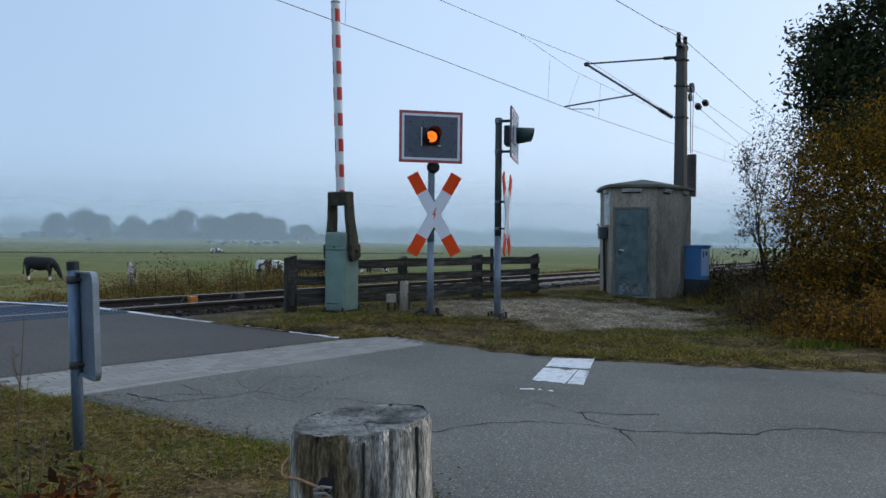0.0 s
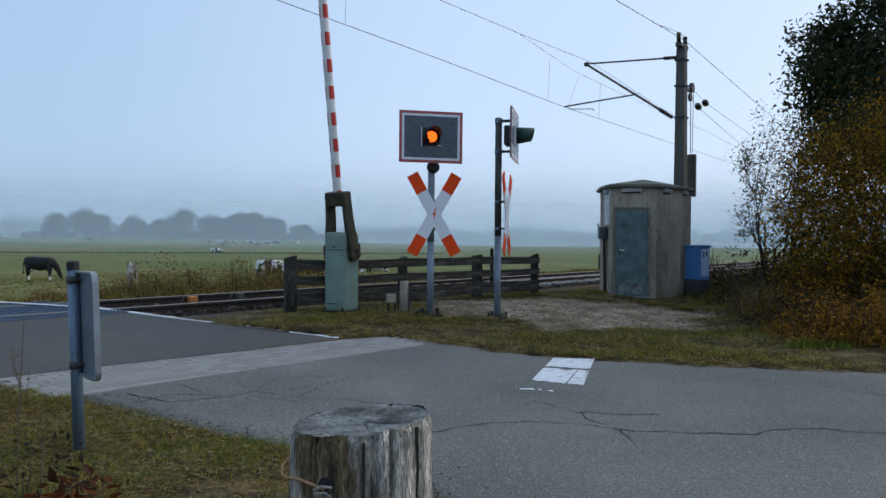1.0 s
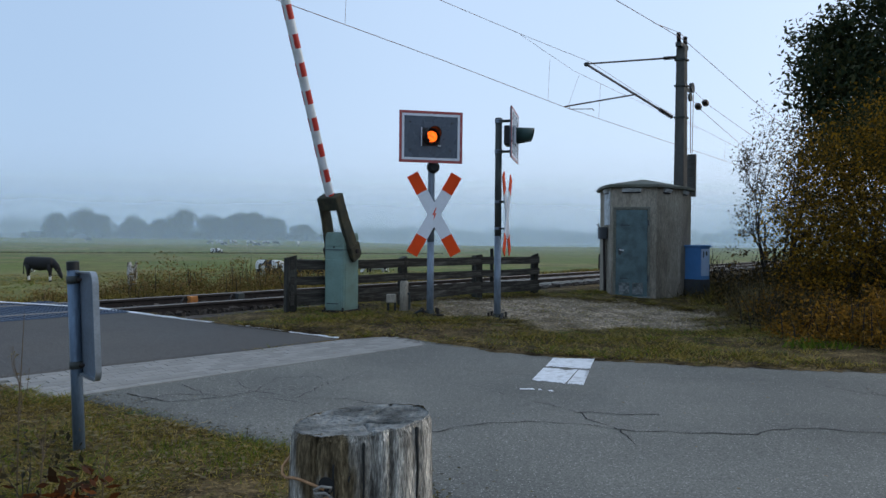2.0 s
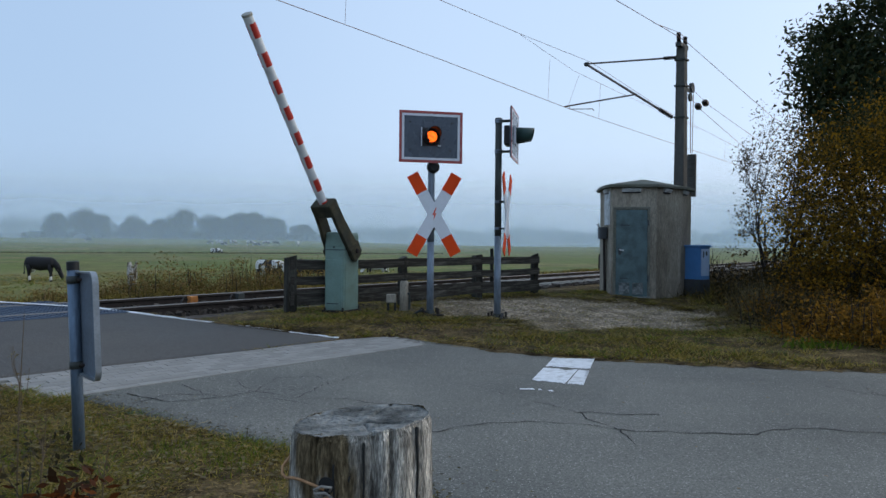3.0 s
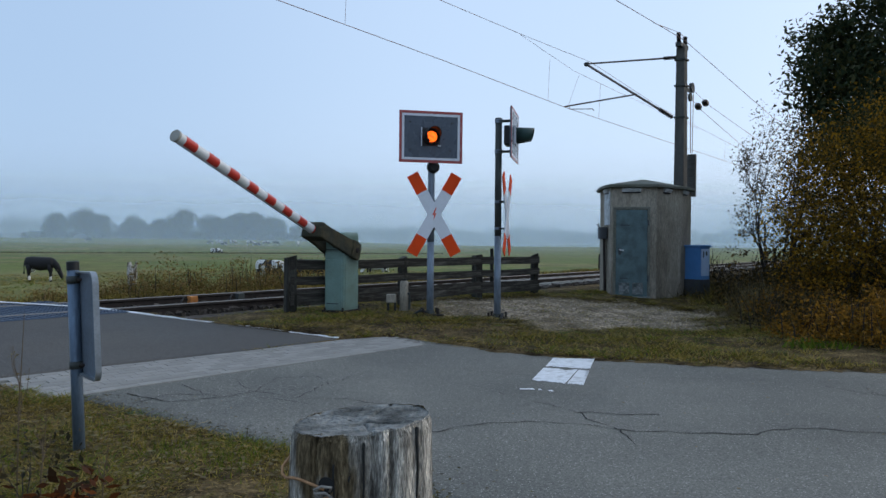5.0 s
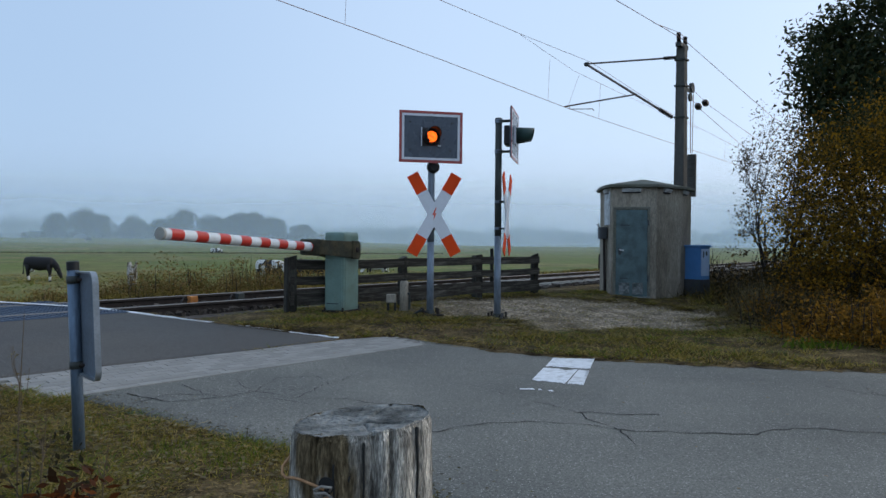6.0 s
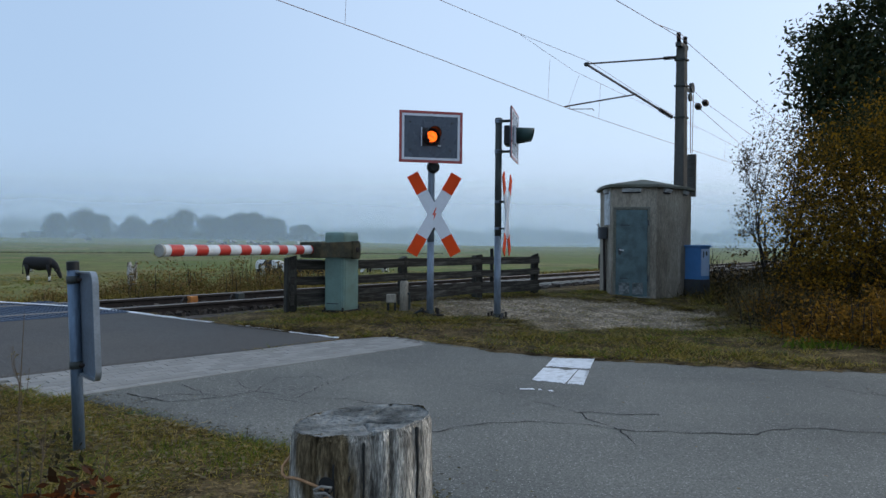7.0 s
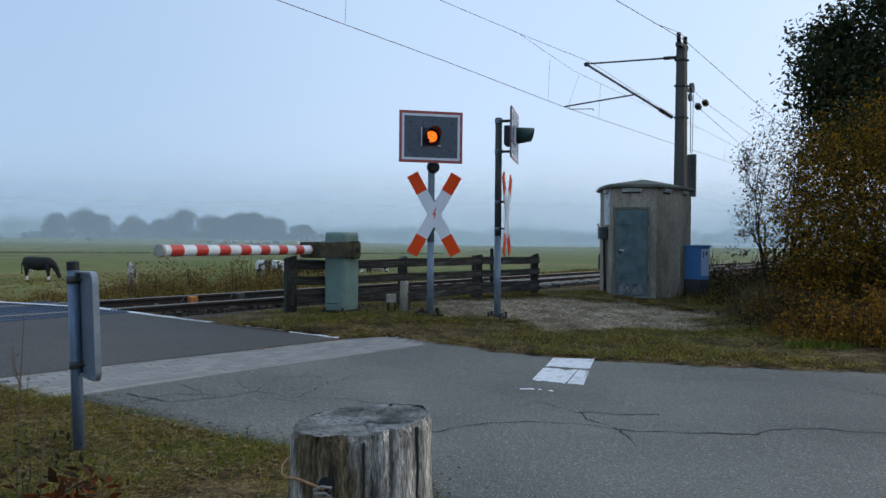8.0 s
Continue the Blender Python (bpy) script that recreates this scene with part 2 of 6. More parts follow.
LOGTOP = mat("grey end grain", (0.185, 0.188, 0.178), 0.95, vary=0.45, scale=14, fine=80, stain=(0.050, 0.050, 0.045), stain_amount=0.8, stain_scale=9, bump=0.9, bump_depth=0.012, spec=0.1)
CORD = mat("faded orange cord", (0.36, 0.20, 0.10), 0.85, vary=0.3, scale=40)
SIGNPOST = mat("blue-grey zinc of the sign post", (0.125, 0.175, 0.240), 0.5, 0.45, vary=0.22, scale=7, fine=60, bump=0.06, stain=(0.07, 0.09, 0.115), stain_amount=0.8, stain_scale=5, stretch=(1, 1, 0.3))
DRYSTEM = mat("dry brown stalk", (0.11, 0.080, 0.050), 0.9, vary=0.2, scale=20)
BARK = mat("dark bark", (0.030, 0.026, 0.022), 0.95, vary=0.4, scale=6, fine=40, bump=0.6, stretch=(1, 1, 0.3))
COWBLACK = mat("black cow coat", (0.014, 0.013, 0.014), 0.7, vary=0.3, bump=0.05)
COWWHITE = mat("white cow coat", (0.62, 0.61, 0.58), 0.8, vary=0.1, bump=0.05)
PIED = mat("black coat with white patches", (0.016, 0.015, 0.016), 0.75, vary=0.1, bump=0.03, stain=(0.62, 0.61, 0.58), stain_amount=1.0, stain_scale=2.1, stain_lo=0.51, stain_hi=0.53)
ORANGE = mat("orange rail sensor", (0.42, 0.16, 0.04), 0.6, vary=0.2)
OAKLEAF = leaf_mat("dark oak leaves", (0.016, 0.027, 0.013), (0.027, 0.040, 0.017), (0.062, 0.058, 0.018), 0.2)
GOLDLEAF = leaf_mat("golden autumn leaves", (0.040, 0.034, 0.010), (0.135, 0.080, 0.010), (0.36, 0.185, 0.012), 0.35)
DRYLEAF = leaf_mat("withered leaves", (0.018, 0.016, 0.009), (0.040, 0.033, 0.017), (0.085, 0.066, 0.035), 0.25)
BRUSHLEAF = leaf_mat("rust and olive undergrowth", (0.016, 0.015, 0.006), (0.050, 0.036, 0.012), (0.13, 0.075, 0.018), 0.25)
WEEDLEAF = leaf_mat("browned weeds", (0.115, 0.115, 0.034), (0.175, 0.120, 0.036), (0.25, 0.15, 0.06), 0.35)
REDLEAF = leaf_mat("red autumn leaves", (0.026, 0.020, 0.010), (0.085, 0.028, 0.011), (0.23, 0.066, 0.014), 0.25)
GRASS = leaf_mat("autumn grass blades", (0.095, 0.072, 0.012), (0.225, 0.175, 0.028), (0.43, 0.31, 0.10), 0.3)
GREENGRASS = leaf_mat("fresh grass blades", (0.055, 0.105, 0.010), (0.105, 0.150, 0.014), (0.19, 0.17, 0.03), 0.3)
STRAW = leaf_mat("straw and dead stalks", (0.10, 0.075, 0.035), (0.16, 0.125, 0.06), (0.24, 0.20, 0.11), 0.3)
RIM = mat("bright folded rim", (0.27, 0.30, 0.33), 0.4, 0.5, vary=0.15, scale=6, stain=(0.2, 0.22, 0.24), stain_amount=0.5, stain_scale=5)
PLATEBACK = mat("dull blue-grey aluminium", (0.135, 0.165, 0.205), 0.6, 0.2, vary=0.2, scale=5, fine=40, stain=(0.075, 0.09, 0.11), stain_amount=0.6, stain_scale=4)
RUSTLEAF = leaf_mat("ochre and rust leaves", (0.050, 0.036, 0.012), (0.185, 0.098, 0.016), (0.38, 0.175, 0.020), 0.4)
DARKGRASS = leaf_mat("dull dead grass", (0.035, 0.032, 0.012), (0.075, 0.060, 0.022), (0.13, 0.10, 0.04), 0.3)
FARTREE = leaf_mat("far tree foliage", (0.030, 0.038, 0.016), (0.045, 0.050, 0.020), (0.065, 0.060, 0.024), 0.3)


# ---- mesh helpers ----
def put(bm, name, material, parent=None, label="", smooth=False):
    me = bpy.data.meshes.new(name)
    bm.to_mesh(me)
    bm.free()
    for m in (material if isinstance(material, (list, tuple)) else [material]):
        me.materials.append(m)
    if smooth:
        for p in me.polygons:
            p.use_smooth = True
    ob = new(name, me)
    if parent:
        ob.parent = parent
    if label:
        ob["label"] = label
    return ob


def part(name, bm, material, parent, label="", smooth=False):
    return put(bm, name, material, parent, label, smooth)


def thing(name, m, label, category, group="", kind=""):
    ob = new(name)
    ob.empty_display_size = 0.1
    ob.matrix_world = m
    return tagged(ob, label, category, group, kind)


def box(bm, sx, sy, sz, m=None, bevel=0.0):
    """A box centred at m, with bevelled edges."""
    made = bmesh.ops.create_cube(bm, size=1.0)["verts"]
    bmesh.ops.scale(bm, vec=(sx, sy, sz), verts=made)
    if bevel:
        edges = list({e for v in made for e in v.link_edges})
        r = bmesh.ops.bevel(bm, geom=edges, offset=bevel, segments=2, affect="EDGES", profile=0.6)
        made = list({v for f in r["faces"] for v in f.verts} | {v for v in made if v.is_valid})
    if m is not None:
        bmesh.ops.transform(bm, matrix=m, verts=made)
    return bm


def B(sx, sy, sz, m=None, bevel=0.0):
    return box(bmesh.new(), sx, sy, sz, m, bevel)


def tube(bm, pts, radii, seg=10, caps=True):
    """A round bar through points, with a radius at each."""
    pts = [Vector(p) for p in pts]
    if not isinstance(radii, (list, tuple)):
        radii = [radii] * len(pts)
    rings, prev = [], None
    for i, p in enumerate(pts):
        d = (pts[min(i + 1, len(pts) - 1)] - pts[max(i - 1, 0)]).normalized()
        ref = prev if prev is not None else (Vector((1, 0, 0)) if abs(d.x) < 0.9 else Vector((0, 1, 0)))
        u = (ref - d * ref.dot(d)).normalized()
        prev, v = u, d.cross(u)
        rings.append([bm.verts.new(p + (u * math.cos(a) + v * math.sin(a)) * radii[i]) for a in (2 * math.pi * k / seg for k in range(seg))])
    for a, b in zip(rings, rings[1:]):
        for k in range(seg):
            bm.faces.new((a[k], a[(k + 1) % seg], b[(k + 1) % seg], b[k]))
    if caps:
        bm.faces.new(rings[0][::-1])
        bm.faces.new(rings[-1])
    return bm


def R(pts, radii, seg=10):
    return tube(bmesh.new(), pts, radii, seg)


def prism(pts, z0, z1, bevel=0.0):
    """An upright prism over a plan outline."""
    bm = bmesh.new()
    lo, hi = [bm.verts.new((x, y, z0)) for x, y in pts], [bm.verts.new((x, y, z1)) for x, y in pts]
    k = len(pts)
    for i in range(k):
        bm.faces.new((lo[i], lo[(i + 1) % k], hi[(i + 1) % k], hi[i]))
    bm.faces.new(hi)
    bm.faces.new(lo[::-1])
    bmesh.ops.recalc_face_normals(bm, faces=bm.faces)
    if bevel:
        bmesh.ops.bevel(bm, geom=list(bm.edges), offset=bevel, segments=2, affect="EDGES")
    return bm


def raw(name, verts, faces, material, parent=None, label="", smooth=False):
    me = bpy.data.meshes.new(name)
    me.from_pydata(verts, [], faces)
    for m in (material if isinstance(material, (list, tuple)) else [material]):
        me.materials.append(m)
    if smooth:
        for p in me.polygons:
            p.use_smooth = True
    ob = new(name, me)
    if parent:
        ob.parent = parent
    if label:
        ob["label"] = label
    return ob


def quads(verts, k, name, material, parent=None, label=""):
    """Many k-cornered pieces, k rows of verts each."""
    v = np.asarray(verts, float).reshape(-1, 3)
    f = np.arange(len(v)).reshape(-1, k)
    return raw(name, v.tolist(), f.tolist(), material, parent, label)


# ---- the plan: track, road and the lie of the land ----
TA = radians(38)
TX, TY = math.sin(TA), math.cos(TA)          # along the track
NX, NY = -math.cos(TA), math.sin(TA)         # across it, away from the road junction
BA = radians(24)
BX, BY = -math.sin(BA), -math.cos(BA)        # along the lowered boom
RX, RY = math.cos(BA), -math.sin(BA)         # along the crossing road, towards the junction


def track(s, n, z=0.0):
    return Vector((TX * s + NX * n, TY * s + NY * n, z))


def sm(u):
    u = min(1.0, max(0.0, u))
    return u * u * (3 - 2 * u)


def level(x, y):
    """The bare height of the ground, before bumps."""
    n = NX * x + NY * y
    z = min(0.25 * sm((n - 3.5) / 5.5), 0.195)
    z -= 1.19 * sm((n - 13.2) / 4.5)
    z -= 0.05 * sm((n - 8.9) / 0.5) * (1 - sm((n - 12.7) / 0.6))
    d = math.hypot(x, y)
    rise = 3.3 - 2.7 * sm((x / max(y, 1.0) + 0.28) / 0.40)
    return z + rise * sm((d - 110) / 230) * (1 if n > 13 else 0)


MAIN_FAR = [(-0.50, 8.98), (0.45, 8.57), (1.03, 8.35), (2.83, 7.75), (4.55, 7.41), (9, 6.75), (16, 6.0), (40, 4.5)]
MAIN_NEAR = [(-3.25, 5.78), (-2.80, 5.50), (-1.89, 5.01), (-0.95, 4.47), (-0.3, 3.85), (0.5, 2.9), (1.8, 1.7), (5, 0.1), (16, -2.0), (40, -5)]
PAVE_FAR = [(-3.68, 5.93), (-3.01, 6.65), (-2.18, 7.50), (-1.18, 8.62), (-0.65, 9.02)]
PAVE_NEAR = [(-2.94, 5.43), (-2.50, 5.97), (-1.97, 6.58), (-1.28, 7.36), (-0.53, 8.21), (-0.19, 8.62)]


def along(line, u):
    """The point a share u of the way along a line of points."""
    seg = [math.dist(a, b) for a, b in zip(line, line[1:])]
    d = u * sum(seg)
    for (a, b), k in zip(zip(line, line[1:]), seg):
        if d <= k or (a, b) == (line[-2], line[-1]):
            q = d / k if k else 0
            return a[0] + (b[0] - a[0]) * q, a[1] + (b[1] - a[1]) * q
        d -= k


def inside(x, y, poly):
    hit = False
    for (x1, y1), (x2, y2) in zip(poly, poly[1:] + poly[:1]):
        if (y1 > y) != (y2 > y) and x < (x2 - x1) * (y - y1) / (y2 - y1) + x1:
            hit = not hit
    return hit


def road_z(x, y):
    n = NX * x + NY * y
    z = 0.25 * sm((n - 3.5) / 5.5) if n < 6.34 else min(0.131 + (n - 6.34) * 0.049, 0.325)
    return z - 0.7 * sm((n - 13.5) / 14) + 0.012


ROAD_POLY = MAIN_FAR + MAIN_NEAR[::-1]
PAVE_POLY = PAVE_FAR + PAVE_NEAR[::-1]
EDGE_A = (-1.22, 8.73)                        # where the white edge line of the crossing road begins


def crossing(a, w):
    """A point a metres up the crossing road from the junction and w metres in from its white edge line."""
    return EDGE_A[0] - RX * a + BX * w, EDGE_A[1] - RY * a + BY * w


CROSS_POLY = [crossing(0, 0), crossing(22, 0), crossing(22, 6.0), crossing(-0.4, 6.0), (-3.68, 5.93), (-3.01, 6.65), (-2.18, 7.50)]
HUT = (4.62, 16.75)
GRAVEL_C, GRAVEL_R = (2.1, 12.6), (2.9, 2.4)


def on_road(x, y):
    return inside(x, y, ROAD_POLY) or inside(x, y, PAVE_POLY) or inside(x, y, CROSS_POLY)


def gravelly(x, y, limit=0.9):
    u, v = (x - GRAVEL_C[0]) * 0.9 + (y - GRAVEL_C[1]) * 0.25, (y - GRAVEL_C[1]) * 0.95 - (x - GRAVEL_C[0]) * 0.28
    return (u / GRAVEL_R[0]) ** 2 + (v / GRAVEL_R[1]) ** 2 + 0.60 * noise.noise((x * 0.7, y * 0.7, 3)) + 0.45 * noise.noise((x * 2.3, y * 2.3, 8)) < limit


def ground_z(x, y):
    n = NX * x + NY * y
    if on_road(x, y):
        return road_z(x, y) - 0.05
    z = level(x, y)
    if n < 9.3 and not gravelly(x, y):
        z += 0.025 + 0.03 * noise.noise((x * 0.9, y * 0.9, 0)) + 0.012 * noise.noise((x * 3, y * 3, 5))
        if x > 4.0 and y > 7.6:
            z += 0.16 * sm((x - 4.2) / 2) * sm((y - 8.2) / 2) * (1 - sm((y - 13.0) / 2.0))
    return z


def build_ground():
    def axis(fine_lo, fine_hi, step, far):
        a, v, s = [], fine_lo, step
        while v > -far:
            s *= 1.22
            v -= s
            a.append(v)
        a = a[::-1] + list(np.arange(fine_lo, fine_hi, step))
        v, s = a[-1], step
        while v < far:
            s *= 1.22
            v += s
            a.append(v)
        return a
    xs, ys = axis(-7.0, 10.0, 0.12, 2500), axis(1.0, 20.0, 0.12, 2500)
    verts, faces, idx = [], [], []
    for y in ys:
        for x in xs:
            verts.append((x, y, ground_z(x, y) if abs(x) < 400 and abs(y) < 400 else level(x, y)))
    w = len(xs)
    for j in range(len(ys) - 1):
        for i in range(w - 1):
            faces.append((j * w + i, j * w + i + 1, (j + 1) * w + i + 1, (j + 1) * w + i))
            cx, cy = (xs[i] + xs[i + 1]) / 2, (ys[j] + ys[j + 1]) / 2
            n = NX * cx + NY * cy
            idx.append(1 if n > 14.2 or abs(cx) > 60 or cy > 60 else (2 if gravelly(cx, cy) and n < 8.6 else (3 if (9.55 if TX * cx + TY * cy < 10 else 9.0) < n < 13.4 else 0)))
    ob = raw("ground", verts, faces, [SOIL, MEADOW, GRAVEL, BALLAST], smooth=True)
    ob.data.polygons.foreach_set("material_index", idx)
    return tagged(ob, "brownish autumn verge, trodden gravel and misty green meadow", "ground", kind="structure")


def strip(name, far, near, material, rows, cols, label, category):
    """A road surface between two edge lines, following the rise."""
    verts, faces = [], []
    for i in range(cols + 1):
        a, b = along(far, i / cols), along(near, i / cols)
        for j in range(rows + 1):
            q = j / rows
            x, y = a[0] + (b[0] - a[0]) * q, a[1] + (b[1] - a[1]) * q
            if j in (0, rows):
                x += 0.04 * noise.noise((x * 3, y * 3, 9))
                y += 0.05 * noise.noise((x * 3, y * 3, 19))
            verts.append((x, y, road_z(x, y)))
    for i in range(cols):
        for j in range(rows):
            k = i * (rows + 1) + j
            faces.append((k, k + rows + 1, k + rows + 2, k + 1))
    ob = raw(name, verts, faces, material, smooth=True)
    bm = bmesh.new()
    bm.from_mesh(ob.data)
    r = bmesh.ops.extrude_face_region(bm, geom=list(bm.faces))
    bmesh.ops.translate(bm, vec=(0, 0, -0.12), verts=[v for v in r["geom"] if isinstance(v, bmesh.types.BMVert)])
    bmesh.ops.recalc_face_normals(bm, faces=bm.faces)
    bm.to_mesh(ob.data)
    bm.free()
    return tagged(ob, label, category, kind="structure")


build_ground()
main_road = strip("road", MAIN_FAR, MAIN_NEAR, ASPHALT, 24, 160, "cracked grey asphalt of the country road", "road")


def at_n(w, n):
    """The point w metres in from the edge line where the crossing road meets the line n across the track."""
    x0, y0 = crossing(0, w)
    a = (n - NX * x0 - NY * y0) / (-RX * NX - RY * NY)
    return crossing(a, w)


strip("road_crossing", [(-1.18, 8.62), (-2.18, 7.50), (-3.01, 6.65), (-3.68, 5.93), (-5.2, 4.4)], [at_n(0, 9.95), at_n(6.5, 9.95)], ASPHALT_NEW, 24, 40, "darker asphalt ramp up to the level crossing", "road")
strip("road_beyond", [at_n(0, 12.0), at_n(0, 26)], [at_n(6.5, 12.0), at_n(6.5, 26)], ASPHALT_NEW, 6, 30, "dark asphalt beyond the tracks", "road")


# ---- road markings, cracks ----
def ribbon(name, pts, widths, material, label, category, lift=0.004, kind="structure", jitter=0.0):
    """A thin painted or filled line lying on the road."""
    dense = []
    for (x1, y1), (x2, y2) in zip(pts, pts[1:]):
        k = max(2, int(math.dist((x1, y1), (x2, y2)) / 0.07))
        dense += [(x1 + (x2 - x1) * i / k, y1 + (y2 - y1) * i / k) for i in range(k)]
    dense.append(pts[-1])
    verts, faces = [], []
    for i, (x, y) in enumerate(dense):
        a, b = dense[max(0, i - 1)], dense[min(len(dense) - 1, i + 1)]
        d = Vector((b[0] - a[0], b[1] - a[1])).normalized()
        q = i / max(1, len(dense) - 1)
        w = widths[0] + (widths[1] - widths[0]) * q
        w *= 1 + jitter * noise.noise((x * 9, y * 9, 1)) * 1.5
        ox = jitter * (0.06 * noise.noise((x * 4, y * 4, 2)) + 0.025 * noise.noise((x * 14, y * 14, 2)))
        oy = jitter * (0.06 * noise.noise((x * 4, y * 4, 7)) + 0.025 * noise.noise((x * 14, y * 14, 7)))
        for sgn in (-1, 1):
            px, py = x + ox - d.y * w / 2 * sgn, y + oy + d.x * w / 2 * sgn
            verts.append((px, py, road_z(px, py) + lift))
    for i in range(len(dense) - 1):
        faces.append((2 * i, 2 * i + 1, 2 * i + 3, 2 * i + 2))
    return tagged(raw(name, verts, faces, material), label, category, kind=kind)


def dirt(line, width, seed, label):
    """Crumbled soil and dead grass washed onto the edge of the asphalt."""
    ribbon("road_dirt", line, (width, width), SOIL, label, "dirt", lift=0.003 + 0.001 * seed, jitter=1.0)


dirt([(x - 0.02, y - 0.06) for x, y in MAIN_FAR[1:6]], 0.13, 0, "crumbled soil along the far road edge")
dirt([crossing(0.2, -0.05), crossing(2.0, 0.02), crossing(3.2, -0.06)], 0.10, 1, "soil creeping over the worn edge line")
ribbon("edge_line", [crossing(0.0, 0.02), crossing(0.75, 0.02)], (0.10, 0.10), ROADPAINT, "worn white painted edge line", "road marking", jitter=0.3)
ribbon("edge_line", [crossing(0.85, 0.0), crossing(1.55, 0.0)], (0.05, 0.09), ROADPAINT, "overgrown remains of a white edge line", "road marking", jitter=0.9)
ribbon("edge_line", [crossing(1.95, 0.04), crossing(7.2, 0.04)], (0.11, 0.12), ROADPAINT, "white painted edge line at the crossing", "road marking", jitter=0.15)
ribbon("edge_line", [at_n(0.4, 12.2), at_n(0.4, 20)], (0.12, 0.12), ROADPAINT, "white painted edge line beyond the tracks", "road marking", jitter=0.15)

for pts, w in (
        ([(-0.05, 4.92), (0.14, 5.09), (0.32, 5.18), (0.6, 5.21), (0.89, 5.19), (1.24, 5.02), (1.7, 4.94), (2.15, 4.90)], (0.012, 0.016)),
        ([(2.47, 5.10), (2.75, 5.03), (3.06, 4.97), (3.5, 5.02), (4.2, 4.9)], (0.014, 0.012)),
        ([(1.22, 5.03), (1.10, 5.30), (1.05, 5.48), (0.86, 5.78)], (0.012, 0.005)),
        ([(1.02, 5.50), (1.35, 5.48), (1.65, 5.46)], (0.010, 0.014)),
        ([(1.24, 5.01), (1.27, 4.85), (1.21, 4.62)], (0.012, 0.006)),
        ([(2.15, 4.90), (2.3, 5.05), (2.47, 5.10)], (0.010, 0.008)),
        ([(-2.2, 6.1), (-1.95, 5.85), (-1.75, 5.78), (-1.55, 6.0), (-1.2, 5.85), (-0.8, 5.9), (-0.2, 5.6)], (0.008, 0.006)),
        ([(-2.5, 5.75), (-2.1, 5.55), (-1.75, 5.78)], (0.014, 0.008)),
        ([(-1.2, 5.85), (-1.0, 6.4), (-0.75, 6.9)], (0.006, 0.006)),
        ([(-1.55, 6.0), (-1.5, 6.5), (-1.2, 6.7), (-1.0, 6.4)], (0.006, 0.005)),
        ([(-0.75, 5.0), (-0.5, 5.02), (-0.25, 4.98), (-0.05, 4.92)], (0.010, 0.012)),
        ([(3.5, 6.6), (3.62, 6.35), (3.9, 6.15)], (0.010, 0.008)),
        ([(1.9, 7.0), (2.6, 6.9), (3.6, 6.85)], (0.006, 0.004)),
        ([(0.2, 6.6), (0.6, 6.1), (0.9, 5.75)], (0.004, 0.005)),
        ([(-2.35, 5.43), (-2.28, 5.62), (-2.17, 5.75), (-1.93, 5.82)], (0.008, 0.006)),
        ([(-1.83, 6.39), (-1.72, 6.2), (-1.58, 6.07), (-1.59, 5.93), (-1.72, 6.0)], (0.008, 0.006)),
        ([(-1.49, 6.09), (-1.34, 6.07), (-1.15, 6.21)], (0.008, 0.006)),
        ([(-1.48, 5.78), (-1.18, 5.75), (-0.99, 5.69)], (0.008, 0.006)),
        ([(3.85, 6.55), (3.78, 6.3), (3.8, 6.19)], (0.008, 0.006)),
        ([(0.21, 7.26), (0.65, 7.11), (0.97, 6.96)], (0.008, 0.006))):
    ribbon("road_crack", pts, (w[0] * 0.95, w[1] * 0.9), CRACK, "dark crack across the worn asphalt", "crack", lift=0.003, jitter=1.0)


# ---- the worn white block on the road, in the pieces that are left of it ----
def paint_block():
    t = thing("road_marking_block", pose(0, 0, 0), "worn white painted block, broken by cracks, on asphalt", "road marking", kind="structure")
    a, b, c, d = (1.25, 8.12), (1.70, 8.08), (1.27, 6.52), (0.83, 6.76)
    rnd = random.Random(5)
    cuts = [0.0, 0.43, 0.465, 0.99]
    for k in range(0, 4, 2):
        for half in range(2):
            if k < 2 and half:
                continue
            u0, u1 = (0.0, 1.0) if k < 2 else ((0.0, 0.70) if half == 0 else (0.73, 1.0))
            m = 26
            edge_lo = [(u0 + (u1 - u0) * i / m, cuts[k] + rnd.uniform(0, 0.03)) for i in range(m + 1)]
            edge_hi = [(u0 + (u1 - u0) * i / m, cuts[k + 1] - rnd.uniform(0, 0.05 if half else 0.03)) for i in range(m + 1)]
            verts = []
            for u, v in edge_lo + edge_hi:
                u += rnd.uniform(-0.006, 0.006)
                if k == 2 and 0.3 < u < 0.95:
                    u += 0.16 * (0.72 - v)
                if 0.02 < v < 0.95:
                    v += 0.05 * noise.noise((u * 3.0, round(v * 3.3) * 4.0, 2))
                lx, ly = a[0] + (d[0] - a[0]) * v, a[1] + (d[1] - a[1]) * v
                rx, ry = b[0] + (c[0] - b[0]) * v, b[1] + (c[1] - b[1]) * v
                x, y = lx + (rx - lx) * u, ly + (ry - ly) * u
                verts.append((x, y, road_z(x, y) + 0.005))
            raw("paint_patch", verts, [(i, i + 1, m + 2 + i, m + 1 + i) for i in range(m)], ROADPAINT, t)
    for x, y, w in ((0.75, 6.38, 0.13), (0.86, 6.36, 0.03), (0.95, 6.31, 0.04)):
        raw("paint_patch", [(x - w / 2, y - 0.025, road_z(x, y) + 0.005), (x + w / 2, y - 0.03, road_z(x, y) + 0.005), (x + w / 2.2, y + 0.03, road_z(x, y) + 0.005), (x - w / 2, y + 0.02, road_z(x, y) + 0.005)], [(0, 1, 2, 3)], ROADPAINT, t)


